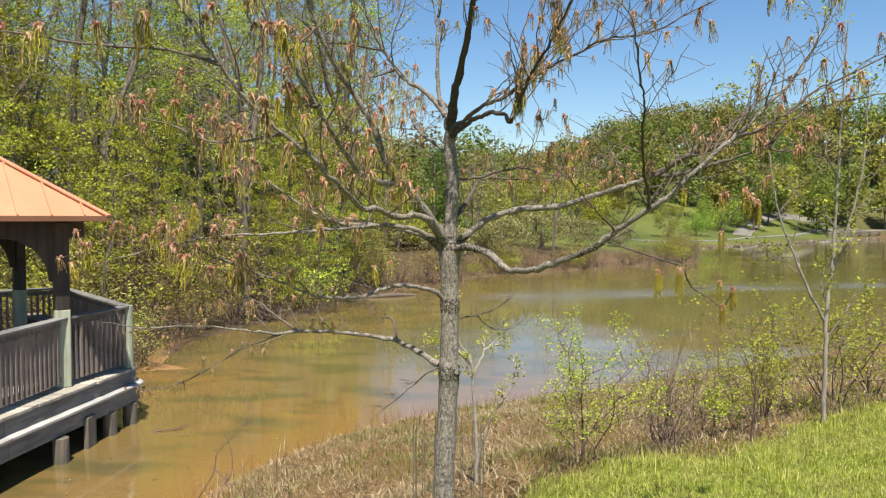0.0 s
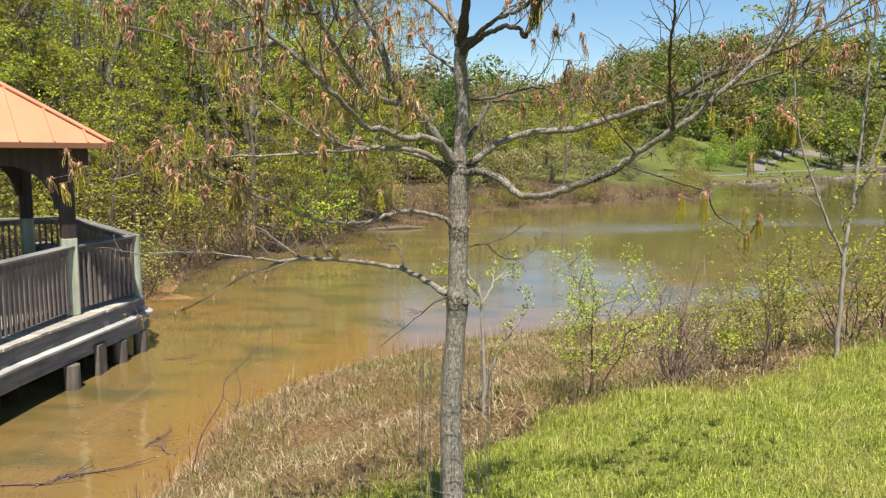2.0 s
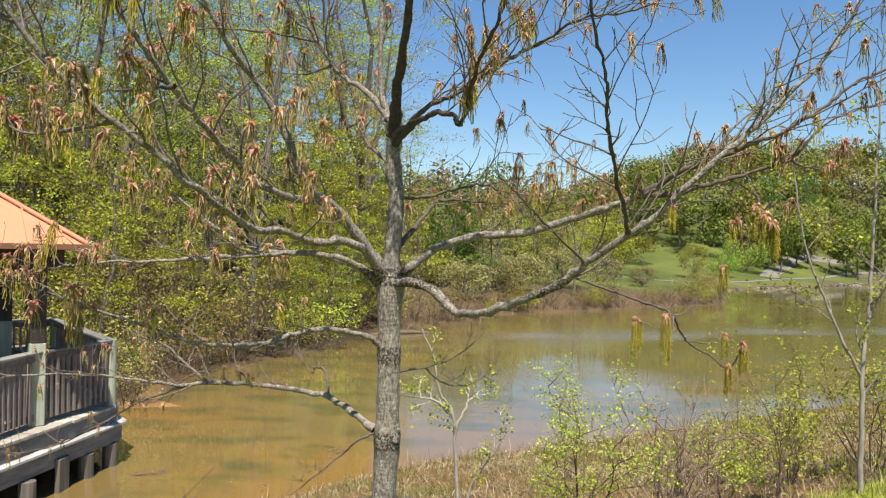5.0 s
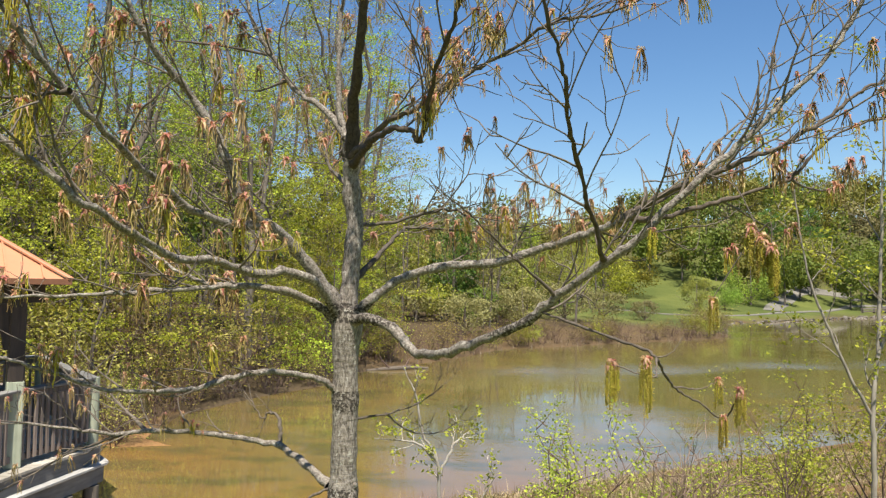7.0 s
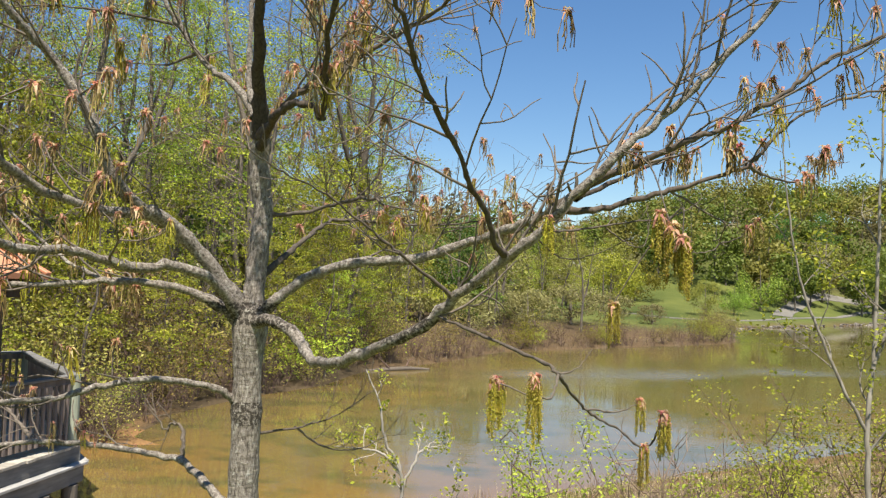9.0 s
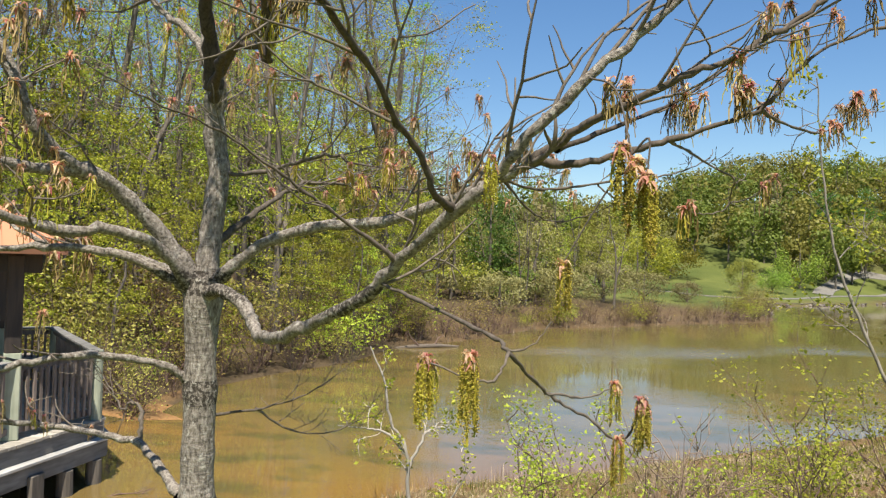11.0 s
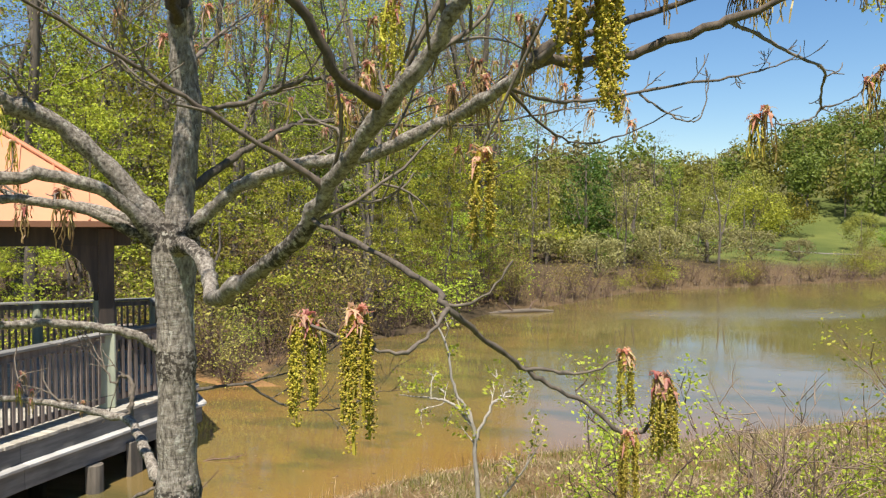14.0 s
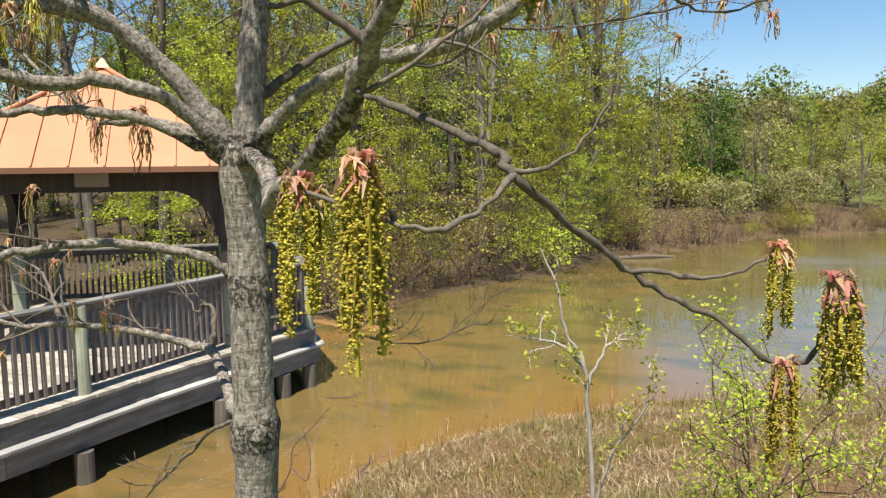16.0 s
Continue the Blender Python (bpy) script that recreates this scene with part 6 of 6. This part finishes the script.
stones = [stone_mesh(i, 0.17) for i in range(5)]
riprap = thing("riprap", (25, 74, 0), label="row of grey-brown stones along the far waterline", category="stones")
line = np.array([(19.5, 60), (21.7, 67), (25, 74.5), (33, 81), (40, 88), (50, 98), (62, 110)], float)
seg = np.linalg.norm(np.diff(line, axis=0), axis=1)
run = np.concatenate([[0], np.cumsum(seg)])
for k in range(170):
    s_ = frng.uniform(0, run[-1])
    i = max(np.searchsorted(run, s_) - 1, 0)
    q = line[i] + (line[i + 1] - line[i]) * (s_ - run[i]) / seg[i] + frng.normal(0, 0.3, 2)
    o = new("stone", stones[k % 5])
    o.parent = riprap
    o.matrix_basis = Matrix.Translation((q[0] - 25, q[1] - 74, at_ground(*q) + 0.05)) @ Matrix.Rotation(frng.uniform(0, 6.28), 4, "Z") @ Matrix.Diagonal((*(frng.uniform(0.6, 1.5, 3)), 1))

# fallen log at the left bank's waterline and a low timber rail far off
log = thing("fallen_log", (-2.35, 30.1, 0.05), 35, label="brown fallen log lying at the waterline", category="log")
V, F = tubes([([(-1.3, 0.2, -0.05), (-0.5, 0.05, 0.0), (0.4, 0.0, 0.02), (1.3, -0.05, -0.04)], [0.04, 0.075, 0.08, 0.05])], 9, 0.3, 4)
mesh_object("stem", V, F, BARK_TWIG, log, smooth=True)
for ctrl, rad in (([(-0.4, 0, 0.05), (-0.7, 0.05, 0.35), (-0.8, 0.1, 0.6)], [0.04, 0.025, 0.01]), ([(0.3, 0, 0.05), (0.5, 0.1, 0.3), (0.75, 0.1, 0.4)], [0.03, 0.02, 0.01])):
    V, F = tubes([(ctrl, rad)], 6)
    mesh_object("broken_branch", V, F, BARK_CANE, log, smooth=True)
fence = thing("timber_rail", (60, 112, at_ground(60, 112)), 40, label="low dark timber guard rail on the far shore", category="fence")
for k in range(6):
    beam("rail_post", (-9 + 3.6 * k, 0, -0.6), (-9 + 3.6 * k, 0, 0.8), 0.25, 0.25, WOOD_RAIL, fence)
for z in (0.35, 0.7):
    beam("rail", (-9.2, -0.16, z), (9.2, -0.16, z), 0.1, 0.2, WOOD_RAIL, fence)

# drowned sticks in the shallows
stick_spots = [(-3.55, 7.55, 0.55, 30), (-3.3, 8.4, 0.35, 75), (-3.1, 8.15, 0.25, 140), (-4.2, 7.2, 0.6, 10), (-3.9, 7.35, 0.4, 55), (-2.7, 9.4, 0.4, 100), (-4.3, 11.6, 0.3, 20)]
for x, y_, L, turn in stick_spots:
    st = thing("drowned_stick", (x, y_, 0.0), turn, label="dark branching stick floating in the shallows", category="stick")
    rr = np.random.default_rng(int(x * -100))
    lines = [([(-L, 0, -0.02), (-L * 0.3, 0.04, 0.015), (L * 0.4, 0.0, 0.03), (L, 0.06, 0.05)], [0.008, 0.011, 0.008, 0.003])]
    for k in range(5):
        a = rr.uniform(-0.8, 0.8) * L
        lines.append(([(a, 0.02, 0.015), (a + 0.08, rr.uniform(-0.12, 0.12), 0.05), (a + 0.16, rr.uniform(-0.2, 0.2), 0.06)], [0.005, 0.004, 0.002]))
    V, F = tubes(lines, 5)
    mesh_object("wood", V, F, BARK_CANE, st, smooth=True)

# dead leaves and chips of bark drifting in the shallows and along the waterline
lrng = np.random.default_rng(17)
lx, ly = lrng.uniform(-4.9, -1.2, 900), lrng.uniform(6.6, 12.0, 900)
ld = shore_distance(lx, ly)
drift = (ld < -0.03) & (lrng.random(900) < np.where(ld > -0.35, 0.7, 0.10 + 0.25 * (waves(lx, ly, 1.6) > 0.35)))
afloat = np.stack([lx[drift], ly[drift], np.full(drift.sum(), 0.004)], 1)
V, F = leaf_cards(lrng, afloat, 0.0, 1, 0.05, 0.0, 0.5)
V[:, 2] = 0.004 + 0.12 * np.abs(V[:, 2] - 0.004)
tagged(mesh_object("floating_litter", V, F, STALK), "brown dead leaves and bark chips floating in the shallows", "leaf litter", kind="stuff")
